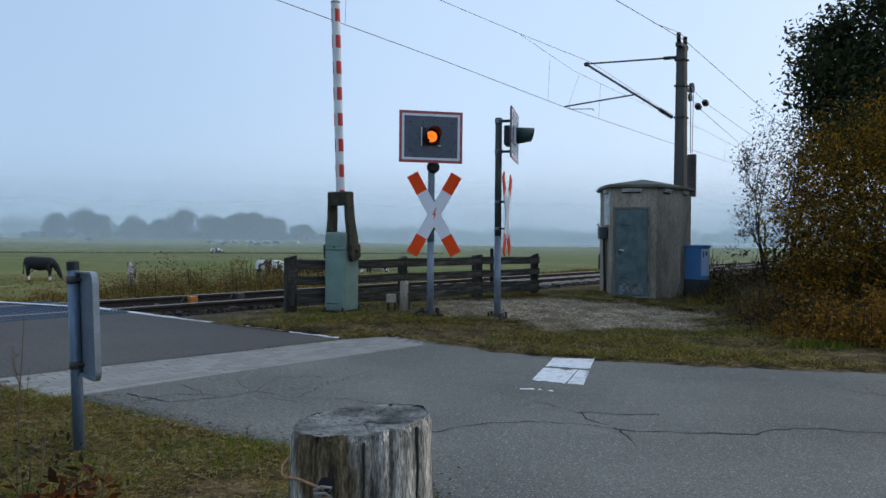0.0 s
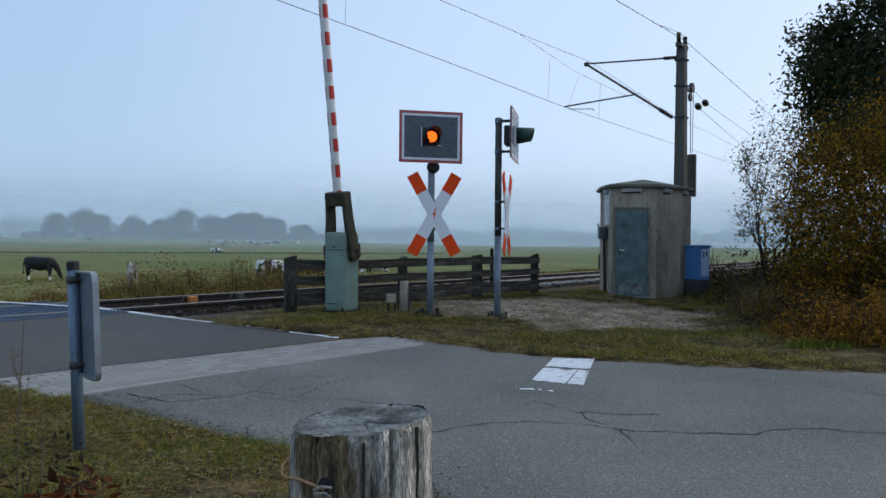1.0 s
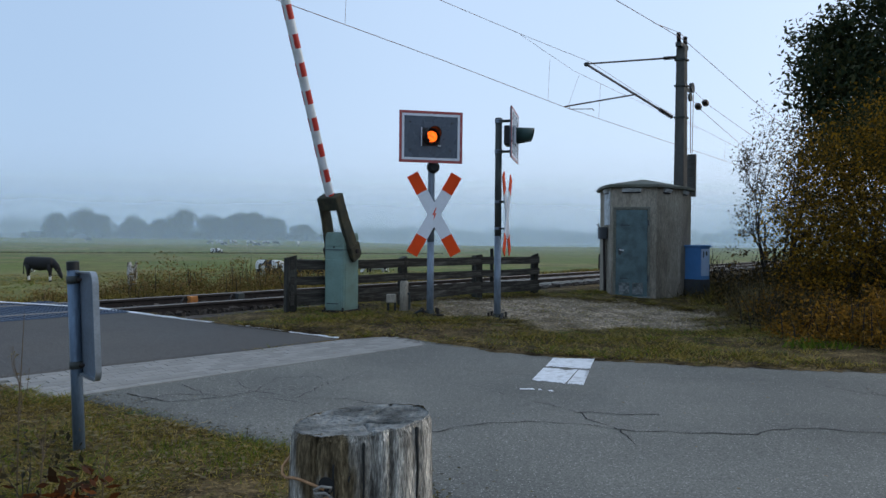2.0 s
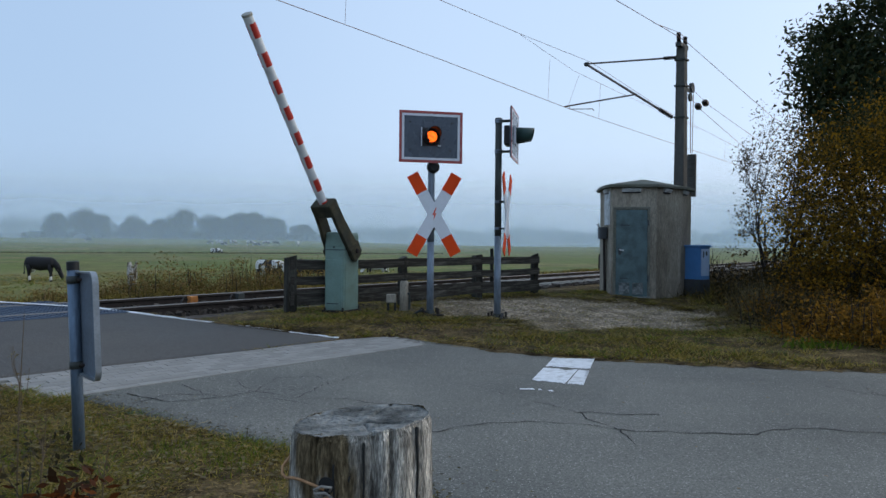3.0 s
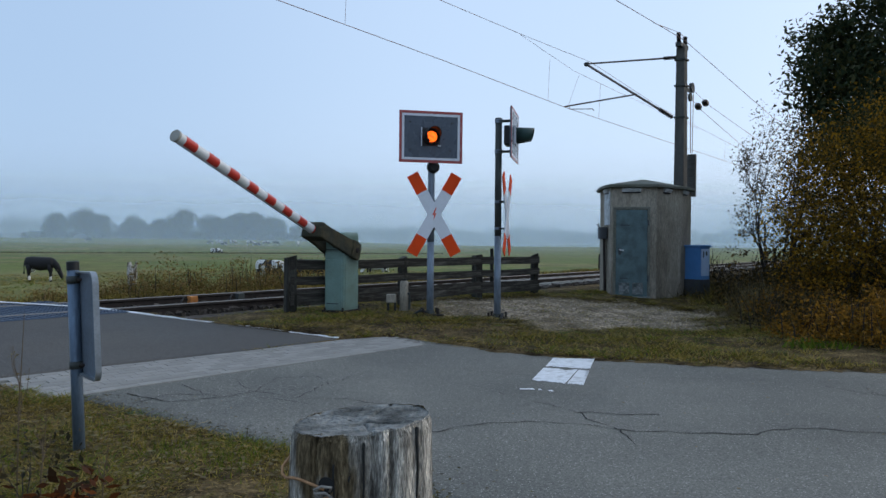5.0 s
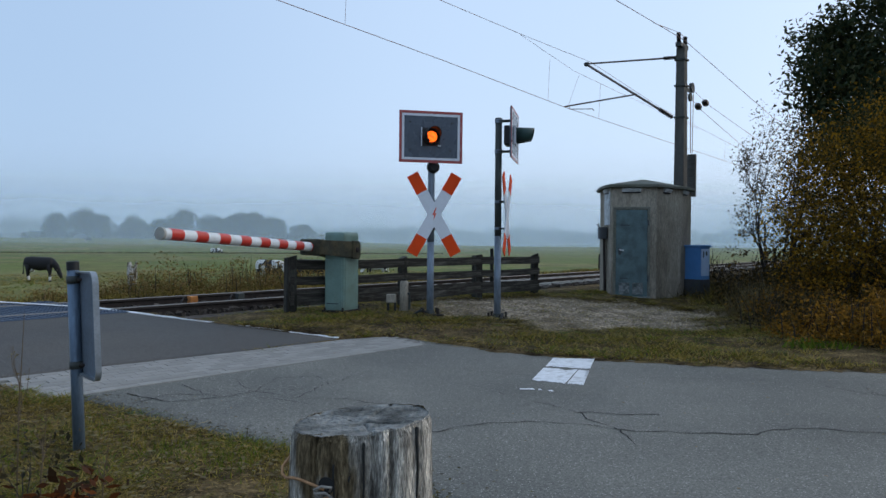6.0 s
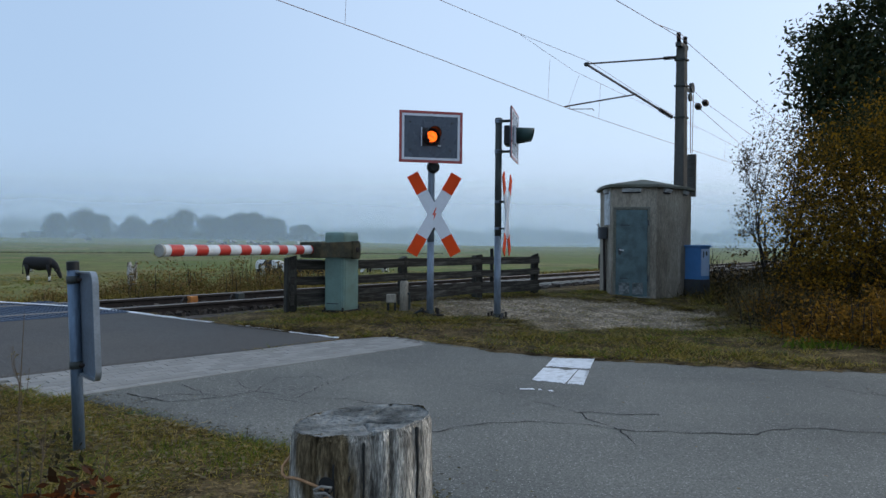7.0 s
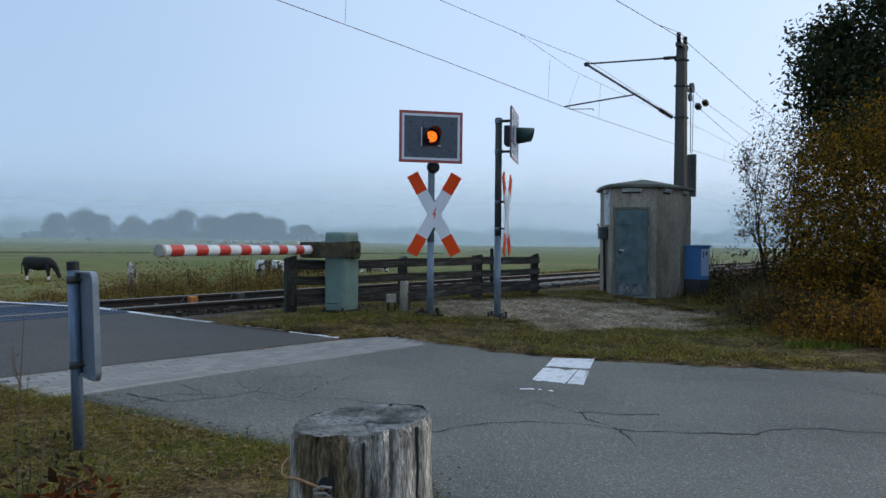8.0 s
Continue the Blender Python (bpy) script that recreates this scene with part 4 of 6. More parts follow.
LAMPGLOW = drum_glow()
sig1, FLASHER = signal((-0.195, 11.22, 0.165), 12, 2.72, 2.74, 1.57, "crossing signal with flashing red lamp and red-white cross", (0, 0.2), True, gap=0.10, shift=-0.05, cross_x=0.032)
part("bell", R([(0.02, -0.02, 2.30), (0.02, -0.07, 2.30), (0.02, -0.10, 2.30)], [0.10, 0.095, 0.05], 20), BLACK, sig1, "round black bell")
sig2, _ = signal((0.86, 11.40, 0.095), 78, 3.14, 2.885, 1.655, "crossing signal turned sideways, lamp hood in profile", (0, 0.3), False, GALV_DARK, 0.16, -2, 0.0, -0.02, (0.22, 0.06), -0.14)


# ---- concrete hut ----
def hut():
    base = 0.10
    t = thing("concrete_hut", pose(0, 0, 0), "small many-sided concrete hut with a grey-green steel door", "hut")
    plan = [(3.63, 16.40), (3.66, 15.75), (4.58, 15.55), (5.28, 16.15), (5.76, 16.85), (5.55, 17.5), (4.6, 17.8), (3.75, 17.3)]
    top = 2.52
    part("wall", prism(plan, base - 0.3, top), CONCRETE, t)
    cx, cy = sum(p[0] for p in plan) / 8, sum(p[1] for p in plan) / 8
    bm = bmesh.new()
    ring = [(cx + (x - cx) * 1.10, cy + (y - cy) * 1.10) for x, y in plan]
    lo, hi = [bm.verts.new((x, y, top)) for x, y in ring], [bm.verts.new((x, y, top + 0.07)) for x, y in ring]
    apex = bm.verts.new((cx, cy, top + 0.27))
    for i in range(8):
        bm.faces.new((lo[i], lo[(i + 1) % 8], hi[(i + 1) % 8], hi[i]))
        bm.faces.new((hi[i], hi[(i + 1) % 8], apex))
    bm.faces.new(lo[::-1])
    bmesh.ops.recalc_face_normals(bm, faces=bm.faces)
    bmesh.ops.bevel(bm, geom=[e for e in bm.edges], offset=0.012, segments=1, affect="EDGES")
    part("roof", bm, ROOFCON, t, "low mossy concrete roof")

    def on(i, u, z, out=0.0):
        a, b = Vector((*plan[i], 0)), Vector((*plan[i + 1], 0))
        d = (b - a).normalized()
        nrm = Vector((d.y, -d.x, 0))
        p = a + (b - a) * u + nrm * out
        return Matrix.Translation((p.x, p.y, z)) @ pose(0, 0, 0, 0, 0, math.degrees(math.atan2(d.y, d.x)))

    # door on the second face
    dm = on(1, 0.45, 0, 0.0)
    # frame in darker concrete: the shade round the recessed door is in its colour
    fr = bmesh.new()
    box(fr, 0.05, 0.05, 1.92, dm @ pose(-0.36, -0.012, 1.10), 0.005)
    box(fr, 0.05, 0.05, 1.92, dm @ pose(0.36, -0.012, 1.10), 0.005)
    box(fr, 0.77, 0.05, 0.05, dm @ pose(0, -0.012, 2.08), 0.005)
    part("door_frame", fr, ROOFCON, t)
    door = new("door")
    door.parent = t
    door.matrix_local = dm @ pose(0, -0.006, 0)
    part("leaf", B(0.66, 0.04, 1.87, pose(0, 0, 1.105), 0.005), DOORPAINT, door, "grey-green painted steel leaf")
    part("handle", B(0.10, 0.05, 0.03, pose(-0.21, -0.04, 1.17, 0, 12, 0), 0.008), VENTWHITE, door, "light metal lever handle")
    part("lock_plate", B(0.05, 0.012, 0.14, pose(-0.25, -0.026, 1.14), 0.003), PLINTH, door)
    part("type_plate", B(0.20, 0.008, 0.018, pose(-0.14, -0.024, 1.71)), PLINTH, door)
    part("stain_strip", B(0.16, 0.006, 0.02, pose(-0.16, -0.024, 0.56)), PLINTH, door, "dark scrape on the paint")
    for dx in (-0.15, 0.13):
        g = bmesh.new()
        for k in range(8):
            box(g, 0.22, 0.012, 0.022, pose(dx, -0.026, 0.23 + k * 0.032, 25, 0, 0))
        part("grille", g, GRILLE, door, "pale worn ventilation slats")
    for z in (0.5, 1.7):
        part("hinge", R([(0.345, -0.03, z), (0.345, -0.03, z + 0.12)], 0.014, 8), PLINTH, door)
    part("sill", B(0.80, 0.14, 0.06, dm @ pose(0, -0.05, 0.14), 0.01), GRILLE, t)
    # vents under the eaves
    for i, u, w in ((1, 0.44, 0.40), (2, 0.40, 0.26), (3, 0.40, 0.26), (0, 0.5, 0.3)):
        v = new("vent")
        v.parent = t
        v.matrix_local = on(i, u, 2.455)
        part("hood", B(w, 0.07, 0.07, pose(0, -0.03, 0.02, 28, 0, 0), 0.006), VENTWHITE, v, "whitish vent hood")
        part("slot", B(w * 0.94, 0.02, 0.04, pose(0, -0.012, -0.035)), BLACK, v)
    # left face: pale panel and a switch box
    part("side_panel", B(0.40, 0.02, 0.80, on(0, 0.50, 2.12, 0.008), 0.004), VENTWHITE, t, "pale weathered sheet panel")
    sb = new("switch_box")
    sb.parent = t
    sb.matrix_local = on(0, 0.40, 1.54, 0.09)
    part("case", B(0.24, 0.16, 0.26, pose(0, 0, 0), 0.02), PLINTH, sb)
    part("conduit", R([(0, 0.03, -0.12), (0, 0.06, -1.3)], 0.03, 8), RAIL_RUST, sb)
    part("hook", R([(-0.06, -0.02, 0.1), (-0.10, -0.1, 0.19), (0.06, -0.1, 0.20)], 0.015, 6), BLACK, sb)
    return t


hut()


def cabinet():
    t = thing("service_cabinet", pose(5.74, 16.35, 0.10, 0, 0, -58), "blue plastic service cabinet on a dark plinth beside the hut", "cabinet")
    part("plinth", B(0.44, 0.34, 0.56, pose(0, 0, 0.14), 0.01), PLINTH, t, "dark grey plinth")
    part("body", B(0.42, 0.32, 0.74, pose(0, 0, 0.78), 0.012), BLUEBOX, t)
    part("top", B(0.47, 0.37, 0.05, pose(0, 0, 1.165), 0.015), BLUEBOX, t)
    # the right side is coloured paler than the front
    part("side_sheet", B(0.010, 0.25, 0.60, pose(0.213, 0, 0.80), 0.003), BLUEPALE, t, "pale blue right side")
    part("label_mark", B(0.008, 0.05, 0.09, pose(0.220, 0.04, 1.0)), PLINTH, t)
    part("label_mark", B(0.008, 0.03, 0.14, pose(0.220, -0.06, 0.98)), PLINTH, t)


cabinet()


# ---- mast, cantilever and overhead wires ----
def mast():
    m0 = track(20.7, 7.5)
    t = thing("catenary_mast", pose(m0.x, m0.y, 0.12, 0, 0.3, 52), "dark concrete catenary mast with cantilever and tension weights", "mast")
    pole = B(0.35, 0.33, 6.95, pose(0, 0, 3.40), 0.02)
    for v in pole.verts:
        q = v.co.z / 7
        v.co.x *= 1.0 - 0.28 * q
        v.co.y *= 1.0 - 0.28 * q
    part("pole", pole, MASTCON, t)
    part("top_bar", B(0.62, 0.16, 0.12, pose(0, 0, 6.90), 0.01), GALV_DARK, t)

    def insulator(p, q, r=0.055):
        p, q = Vector(p), Vector(q)
        pts, rad = [], []
        for i in range(15):
            pts.append(p + (q - p) * i / 14)
            rad.append(r * (0.45 if i in (0, 14) else (1.0 if i % 2 else 0.6)))
        return R(pts, rad, 12)

    for x in (-0.26, 0.26):
        part("top_insulator", insulator((x, 0, 6.96), (x, 0, 7.24), 0.07), INSUL, t, "dark ribbed insulator")
    # local +y points across the track
    up_a, up_b = (0, 0.14, 6.60), (0, 2.95, 6.83)
    lo_a, lo_b = (0, 0.2, 4.83), (0, 3.0, 6.80)
    part("stay_tube", R([(0, 0.5, 6.63), up_b], 0.026, 10), TUBE, t)
    part("cantilever_tube", R([(0, 0.62, 5.13), lo_b, (0, 3.1, 6.86)], 0.036, 10), TUBE, t)
    part("insulator", insulator(up_a, (0, 0.55, 6.635), 0.06), INSUL, t)
    part("insulator", insulator((0, 0.25, 4.87), (0, 0.66, 5.155), 0.07), INSUL, t)
    part("registration_arm", R([(0, 1.35, 5.68), (-0.08, 3.75, 5.56)], 0.024, 8), TUBE, t)
    part("steady_arm", R([(-0.07, 3.6, 5.56), (-0.08, 3.55, 5.46), (0.2, 2.9, 5.44), (0.2, 2.85, 5.38)], 0.014, 8), TUBE, t)
    part("clamp", B(0.12, 0.12, 0.12, pose(0, 3.02, 6.82), 0.02), GALV_DARK, t)
    for z in (6.5, 4.84, 5.75):
        part("band", B(0.33, 0.32, 0.05, pose(0, 0, z), 0.005), GALV_DARK, t)
    # tensioning wheel and weights on the far side
    part("wheel_bracket", B(0.60, 0.06, 0.10, pose(0.50, 0.02, 5.75), 0.01), GALV_DARK, t)
    part("wheel", R([(0.86, -0.04, 5.85), (0.86, 0.04, 5.85)], 0.15, 24), PLINTH, t, "tensioning wheel")
    part("wheel", R([(0.74, -0.03, 5.55), (0.74, 0.03, 5.55)], 0.12, 20), GALV_DARK, t)
    part("weight_rope", R([(0.86, 0.03, 5.7), (0.86, 0.02, 3.9)], 0.012, 6), WIRE, t)
    part("weight_rope", R([(0.92, -0.03, 5.7), (0.90, -0.02, 3.9)], 0.010, 6), WIRE, t)
    for k in range(9):
        part("weight", R([(0.93, 0, 2.62 + 0.14 * k), (0.93, 0, 2.75 + 0.14 * k)], 0.135, 16), MASTCON, t, "stacked round tension weight")
    return t


mast()


def wire(name, pts, r, label, knots=16, parent=None):
    p = [Vector(q) for q in pts]
    return tagged(put(R(p, r, 6), name, WIRE), label, "wire", "overhead wires")


S0 = 20.7
wire("contact_wire", [track(-25, 10.9, 5.93), track(8.8, 10.9, 5.85), track(13.9, 10.9, 5.74), track(20.2, 10.95, 5.55), track(41, 10.9, 5.31), track(80, 10.9, 5.35), track(160, 10.9, 5.45)], 0.008, "contact wire over the track")
wire("messenger_wire", [track(-25, 10.4, 7.4), track(0, 10.4, 7.0), track(12.9, 10.5, 6.95), track(17, 10.4, 6.93), track(20.8, 10.4, 7.0), track(27, 10.6, 6.55), track(41, 10.9, 6.1), track(60, 10.9, 5.9), track(100, 10.9, 6.8)], 0.0065, "messenger wire above the contact wire")
wire("stitch_wire", [track(16.7, 10.45, 6.93), track(20.5, 10.85, 6.74), track(23.7, 10.9, 6.66), track(32.5, 10.9, 6.42)], 0.005, "thin stitch wire below the messenger wire")
wire("feeder_wire", [track(-25, 7.5, 8.0), track(0, 7.5, 7.25), track(16.3, 7.5, 7.16), track(20.7, 7.4, 7.16), track(31, 7.5, 6.4), track(60, 7.5, 6.3), track(100, 7.5, 7.4)], 0.009, "feeder wire along the mast tops")
wire("feeder_loop", [track(18.6, 7.5, 7.18), track(20.0, 7.4, 7.26), track(20.95, 7.5, 7.34)], 0.008, "short feeder tail at the mast top")
wire("tension_wire", [track(21.1, 7.5, 5.75), track(23, 7.7, 5.55), track(31, 8.6, 5.3), track(60, 11, 5.2)], 0.008, "tensioned wire end running to the mast")
wire("tension_wire", [track(21.2, 7.5, 6.0), track(23.5, 7.6, 5.75), track(31, 8.0, 5.5), track(60, 10.5, 6.1)], 0.007, "tensioned wire end running to the mast")
for s, z, n in ((22.4, 5.60, 7.62), (23.0, 5.80, 7.6)):
    p, q = track(s, n, z), track(s + 0.35, n + 0.03, z - 0.04)
    tagged(put(R([p, p.lerp(q, 0.2), p.lerp(q, 0.5), p.lerp(q, 0.8), q], [0.03, 0.09, 0.11, 0.09, 0.03], 12), "wire_insulator", INSUL), "dark egg-shaped insulator in the tension wire", "insulator", "wire insulators")
for s, za, zb, ds in ((10.6, 6.97, 5.82, 0), (19.0, 6.80, 5.60, 0), (20.9, 6.73, 5.52, -0.7), (22.4, 6.69, 5.52, 0), (30.5, 6.47, 5.43, 0), (36, 6.3, 5.36, 0)):
    wire("dropper", [track(s, 10.85, za), track(s + ds, 10.9, zb)], 0.004, "thin dropper between the overhead wires")


# ---- weathered wooden post with a cord ----
def log_post():
    cx, cy, top = -0.143, 1.20, 1.0075
    t = thing("wooden_post", pose(cx, cy, 0.0, 0, 0.6, 0), "thick silvery weathered wooden post with a tied cord", "post")
    bm = bmesh.new()
    seg, rows = 120, 60
    rings = []
    cracks = [(-1.30, 0.030, 0.9), (-1.05, 0.010, 0.5), (-0.55, 0.02, 1.0), (-2.15, 0.012, 0.8), (0.7, 0.02, 0.9), (1.9, 0.015, 1), (2.8, 0.02, 0.7)]
    for j in range(rows + 1):
        q = j / rows
        z = -0.2 + (top + 0.2) * q ** 0.7
        ring = []
        for i in range(seg):
            a = 2 * math.pi * i / seg
            r = 0.116 + 0.022 * (1 - q) + 0.004 * noise.noise((math.cos(a) * 2, math.sin(a) * 2, z * 1.2)) + 0.0022 * noise.noise((math.cos(a) * 16, math.sin(a) * 16, z * 2.5)) + 0.0012 * noise.noise((math.cos(a) * 40, math.sin(a) * 40, z * 5))
            for ca, cw, cl in cracks:
                dd = abs((a - ca + math.pi) % (2 * math.pi) - math.pi + 0.03 * noise.noise((0, ca, z * 14)))
                if dd < cw * 2 and z > top - 0.45 * cl:
                    r -= 0.014 * (1 - dd / (cw * 2))
            if q > 0.985:
                r -= 0.005 + 0.003 * noise.noise((math.cos(a) * 5, math.sin(a) * 5, 4))
            zz = z
            if q > 0.9:
                zz += (q - 0.9) * 10 * (0.011 * math.cos(a + 0.15) + 0.004 * noise.noise((math.cos(a) * 3, math.sin(a) * 3, 8)))
            ring.append(bm.verts.new((r * math.cos(a), r * math.sin(a), zz)))
        rings.append(ring)
    for a, b in zip(rings, rings[1:]):
        for i in range(seg):
            bm.faces.new((a[i], a[(i + 1) % seg], b[(i + 1) % seg], b[i]))
    part("shaft", bm, LOG, t, smooth=True)
    bm = bmesh.new()
    prev = None
    for j in range(15):
        f = 1 - j / 15
        ring = []
        for i in range(seg):
            a = 2 * math.pi * i / seg
            r = 0.1125 * f
            z = top + f * (0.011 * math.cos(a + 0.15)) - 0.001 + 0.004 * noise.noise((r * 40 * math.cos(a), r * 40 * math.sin(a), 3)) * (1 if j else 0.3) - 0.006 * (1 - f) + 0.0015 * noise.noise((r * 150 * math.cos(a), r * 150 * math.sin(a), 3))
            for ca in (-0.55, 2.4, -1.3, 1.2):
                dd = abs((a - ca + math.pi) % (2 * math.pi) - math.pi) * r
                if dd < 0.003 and f > 0.1:
                    z -= 0.005 * (1 - dd / 0.003)
            ring.append(bm.verts.new((r * math.cos(a), r * math.sin(a), z)))
        if prev:
            for i in range(seg):
                bm.faces.new((prev[i], prev[(i + 1) % seg], ring[(i + 1) % seg], ring[i]))
        prev = ring
    bm.faces.new(prev)
    part("end_grain", bm, LOGTOP, t, "grey cracked end grain", smooth=True)

    def on_face(a, z, out=0.0):
        return Vector(((0.1175 + out) * math.cos(a), (0.1175 + out) * math.sin(a), z))
    a0 = radians(-110)
    part("bored_hole", R([on_face(a0, 0.932, -0.012), on_face(a0, 0.932, 0.0015)], [0.0135, 0.013], 20), BLACK, t, "dark bored hole")
    part("knot_mark", R([on_face(radians(-90), 0.944, -0.01), on_face(radians(-90), 0.944, 0.001)], [0.008, 0.0072], 12), CRACK, t, "small dark knot in the wood")
    part("cord", R([on_face(a0 - 0.02, 0.927, 0.004), on_face(a0 - 0.18, 0.931, 0.004), on_face(a0 - 0.42, 0.933, 0.004), on_face(a0 - 0.62, 0.930, 0.005), on_face(a0 - 0.80, 0.923, 0.007), on_face(a0 - 0.94, 0.925, 0.011), on_face(a0 - 1.02, 0.934, 0.010), on_face(a0 - 1.3, 0.940, 0.003)], 0.0023, 8), CORD, t, "faded orange cord", smooth=True)
    part("cord", R([on_face(a0 + 0.08, 0.917, 0.006), on_face(a0 - 0.06, 0.911, 0.008), on_face(a0 - 0.22, 0.904, 0.006), on_face(a0 - 0.5, 0.892, 0.005)], [0.0026, 0.0030, 0.0028, 0.0025], 8), CORD, t, smooth=True)
    loops = [(0.06, 0.925, 0.003), (0.10, 0.933, 0.008), (-0.02, 0.934, 0.012), (-0.12, 0.927, 0.011), (-0.10, 0.919, 0.010), (0.03, 0.914, 0.012), (0.11, 0.919, 0.010), (0.04, 0.926, 0.014), (-0.08, 0.923, 0.015), (-0.02, 0.915, 0.013), (0.08, 0.912, 0.008)]
    part("knot", R([on_face(a0 + u, z, o) for u, z, o in loops], 0.0021, 8), SLEEPER, t, "whitish frayed knot", smooth=True)

    def drying_crack(angle, z0, z1, wide, drift):
        bm = bmesh.new()
        tube(bm, [on_face(radians(angle) + drift * math.sin(k * 1.3), z0 + (z1 - z0) * k / 9, -0.0012 - 0.022 * (1 - (z0 + (z1 - z0) * k / 9)) * -1) for k in range(10)], [wide * (0.25 + 0.75 * k / 9) for k in range(10)], 6)
        part("drying_crack", bm, CRACK, t, "dark drying crack in the wood", smooth=True)

    drying_crack(-82, 0.80, 0.999, 0.0022, 0.006)
    drying_crack(-104, 0.80, 0.965, 0.0018, 0.012)
    drying_crack(-36, 0.82, 1.012, 0.0030, 0.010)


log_post()


# ---- road sign seen from behind ----
def back_sign():
    t = thing("road_sign", pose(-2.17, 4.33, 0.03, 0, -2.2, 0), "galvanised road sign on a tube post, seen from behind", "road sign")
    part("post", R([(0, 0, -0.1), (0, 0, 1.095)], 0.0335, 24), SIGNPOST, t, smooth=True)
    part("post_cap", R([(0, 0, 1.092), (0, 0, 1.142), (0, 0, 1.147)], [0.036, 0.036, 0.026], 24), BLACK, t, "black plastic post cap")
    yaw = -50
    pl = new("plate")
    pl.parent = t
    pl.matrix_local = pose(0.142, -0.12, 0.775, 0, 0, yaw)

    def outline(w, h, r, k=8):
        o = []
        for cx, cz, a0 in ((w / 2 - r, h / 2 - r, 0), (-w / 2 + r, h / 2 - r, 90), (-w / 2 + r, -h / 2 + r, 180), (w / 2 - r, -h / 2 + r, 270)):
            o += [(cx + r * math.cos(radians(a0 + 90 * i / k)), cz + r * math.sin(radians(a0 + 90 * i / k))) for i in range(k + 1)]
        return o
    w, h = 0.42, 0.61
    bm = bmesh.new()
    a = outline(w, h, 0.06)
    f0, f1 = [bm.verts.new((x, -0.002, z)) for x, z in a], [bm.verts.new((x, 0.002, z)) for x, z in a]
    k = len(a)
    for i in range(k):
        bm.faces.new((f0[i], f0[(i + 1) % k], f1[(i + 1) % k], f1[i]))
    bm.faces.new(f0)
    bm.faces.new(f1[::-1])
    bmesh.ops.recalc_face_normals(bm, faces=bm.faces)
    part("sheet", bm, PLATEBACK, pl)
    bm = bmesh.new()
    o, i_ = outline(w + 0.01, h + 0.01, 0.065), outline(w - 0.012, h - 0.012, 0.055)
    ring = [[bm.verts.new((x, y, z)) for x, z in src] for src, y in ((o, -0.026), (o, 0.006), (i_, 0.006), (i_, -0.026))]
    for p, q in zip(ring, ring[1:] + ring[:1]):
        for j in range(k):
            bm.faces.new((p[j], p[(j + 1) % k], q[(j + 1) % k], q[j]))
    bmesh.ops.recalc_face_normals(bm, faces=bm.faces)
    part("rim", bm, RIM, pl, "bright folded aluminium rim", smooth=False)
    for z in (1.035, 0.525):
        part("clamp", R([(0, 0, z - 0.022), (0, 0, z + 0.022)], 0.0385, 20), GALV_DARK, t, "steel clamp", smooth=True)
        part("clamp_bolt", R([(0.03, -0.02, z), (0.085, -0.03, z)], 0.010, 8), RAIL_RUST, t)


back_sign()


# ---- plants ----
def leaf_quads(centres, size, rng, flat=0.0):
    """Pointed leaves at the given places, each turned its own way: four corners a leaf."""
    c = np.asarray(centres, float)
    k = len(c)
    u = rng.normal(size=(k, 3))
    u[:, 2] *= 1 - flat
    u /= np.linalg.norm(u, axis=1, keepdims=True) + 1e-9
    w = rng.normal(size=(k, 3))
    v = np.cross(u, w)
    v /= np.linalg.norm(v, axis=1, keepdims=True) + 1e-9
    s = (size * rng.uniform(0.55, 1.3, (k, 1)))
    return np.stack([c - u * s, c + v * s * 0.45, c + u * s, c - v * s * 0.45], 1)


def branch(bm, p, d, length, r, depth, rng, tips, spread=0.55, droop=0.0, kids=(3, 4), keep=None):
    """A limb that bends and forks; gathers the places of its twigs."""
    pts, rad = [Vector(p)], [r]
    for i in range(4):
        d = (d + Vector(rng.normal(size=3)) * 0.14 + Vector((0, 0, droop))).normalized()
        q = pts[-1] + d * length / 4
        if keep and not keep(q) and len(pts) > 1:
            break
        pts.append(q)
        rad.append(r * (1 - 0.14 * (i + 1)))
    tube(bm, pts, rad, 6 if depth > 1 else 4, caps=False)
    if depth <= 1:
        tips += [tuple(q) for q in pts[1:]]
    if depth == 0:
        return
    for _ in range(rng.randint(*kids) if kids[1] > kids[0] else kids[0]):
        i = min(rng.randint(2, 5), len(pts) - 1)
        nd = (d + Vector(rng.normal(size=3)) * spread).normalized()
        branch(bm, pts[i], nd, length * rng.uniform(0.55, 0.8), rad[i] * 0.62, depth - 1, rng, tips, spread, droop, kids, keep)


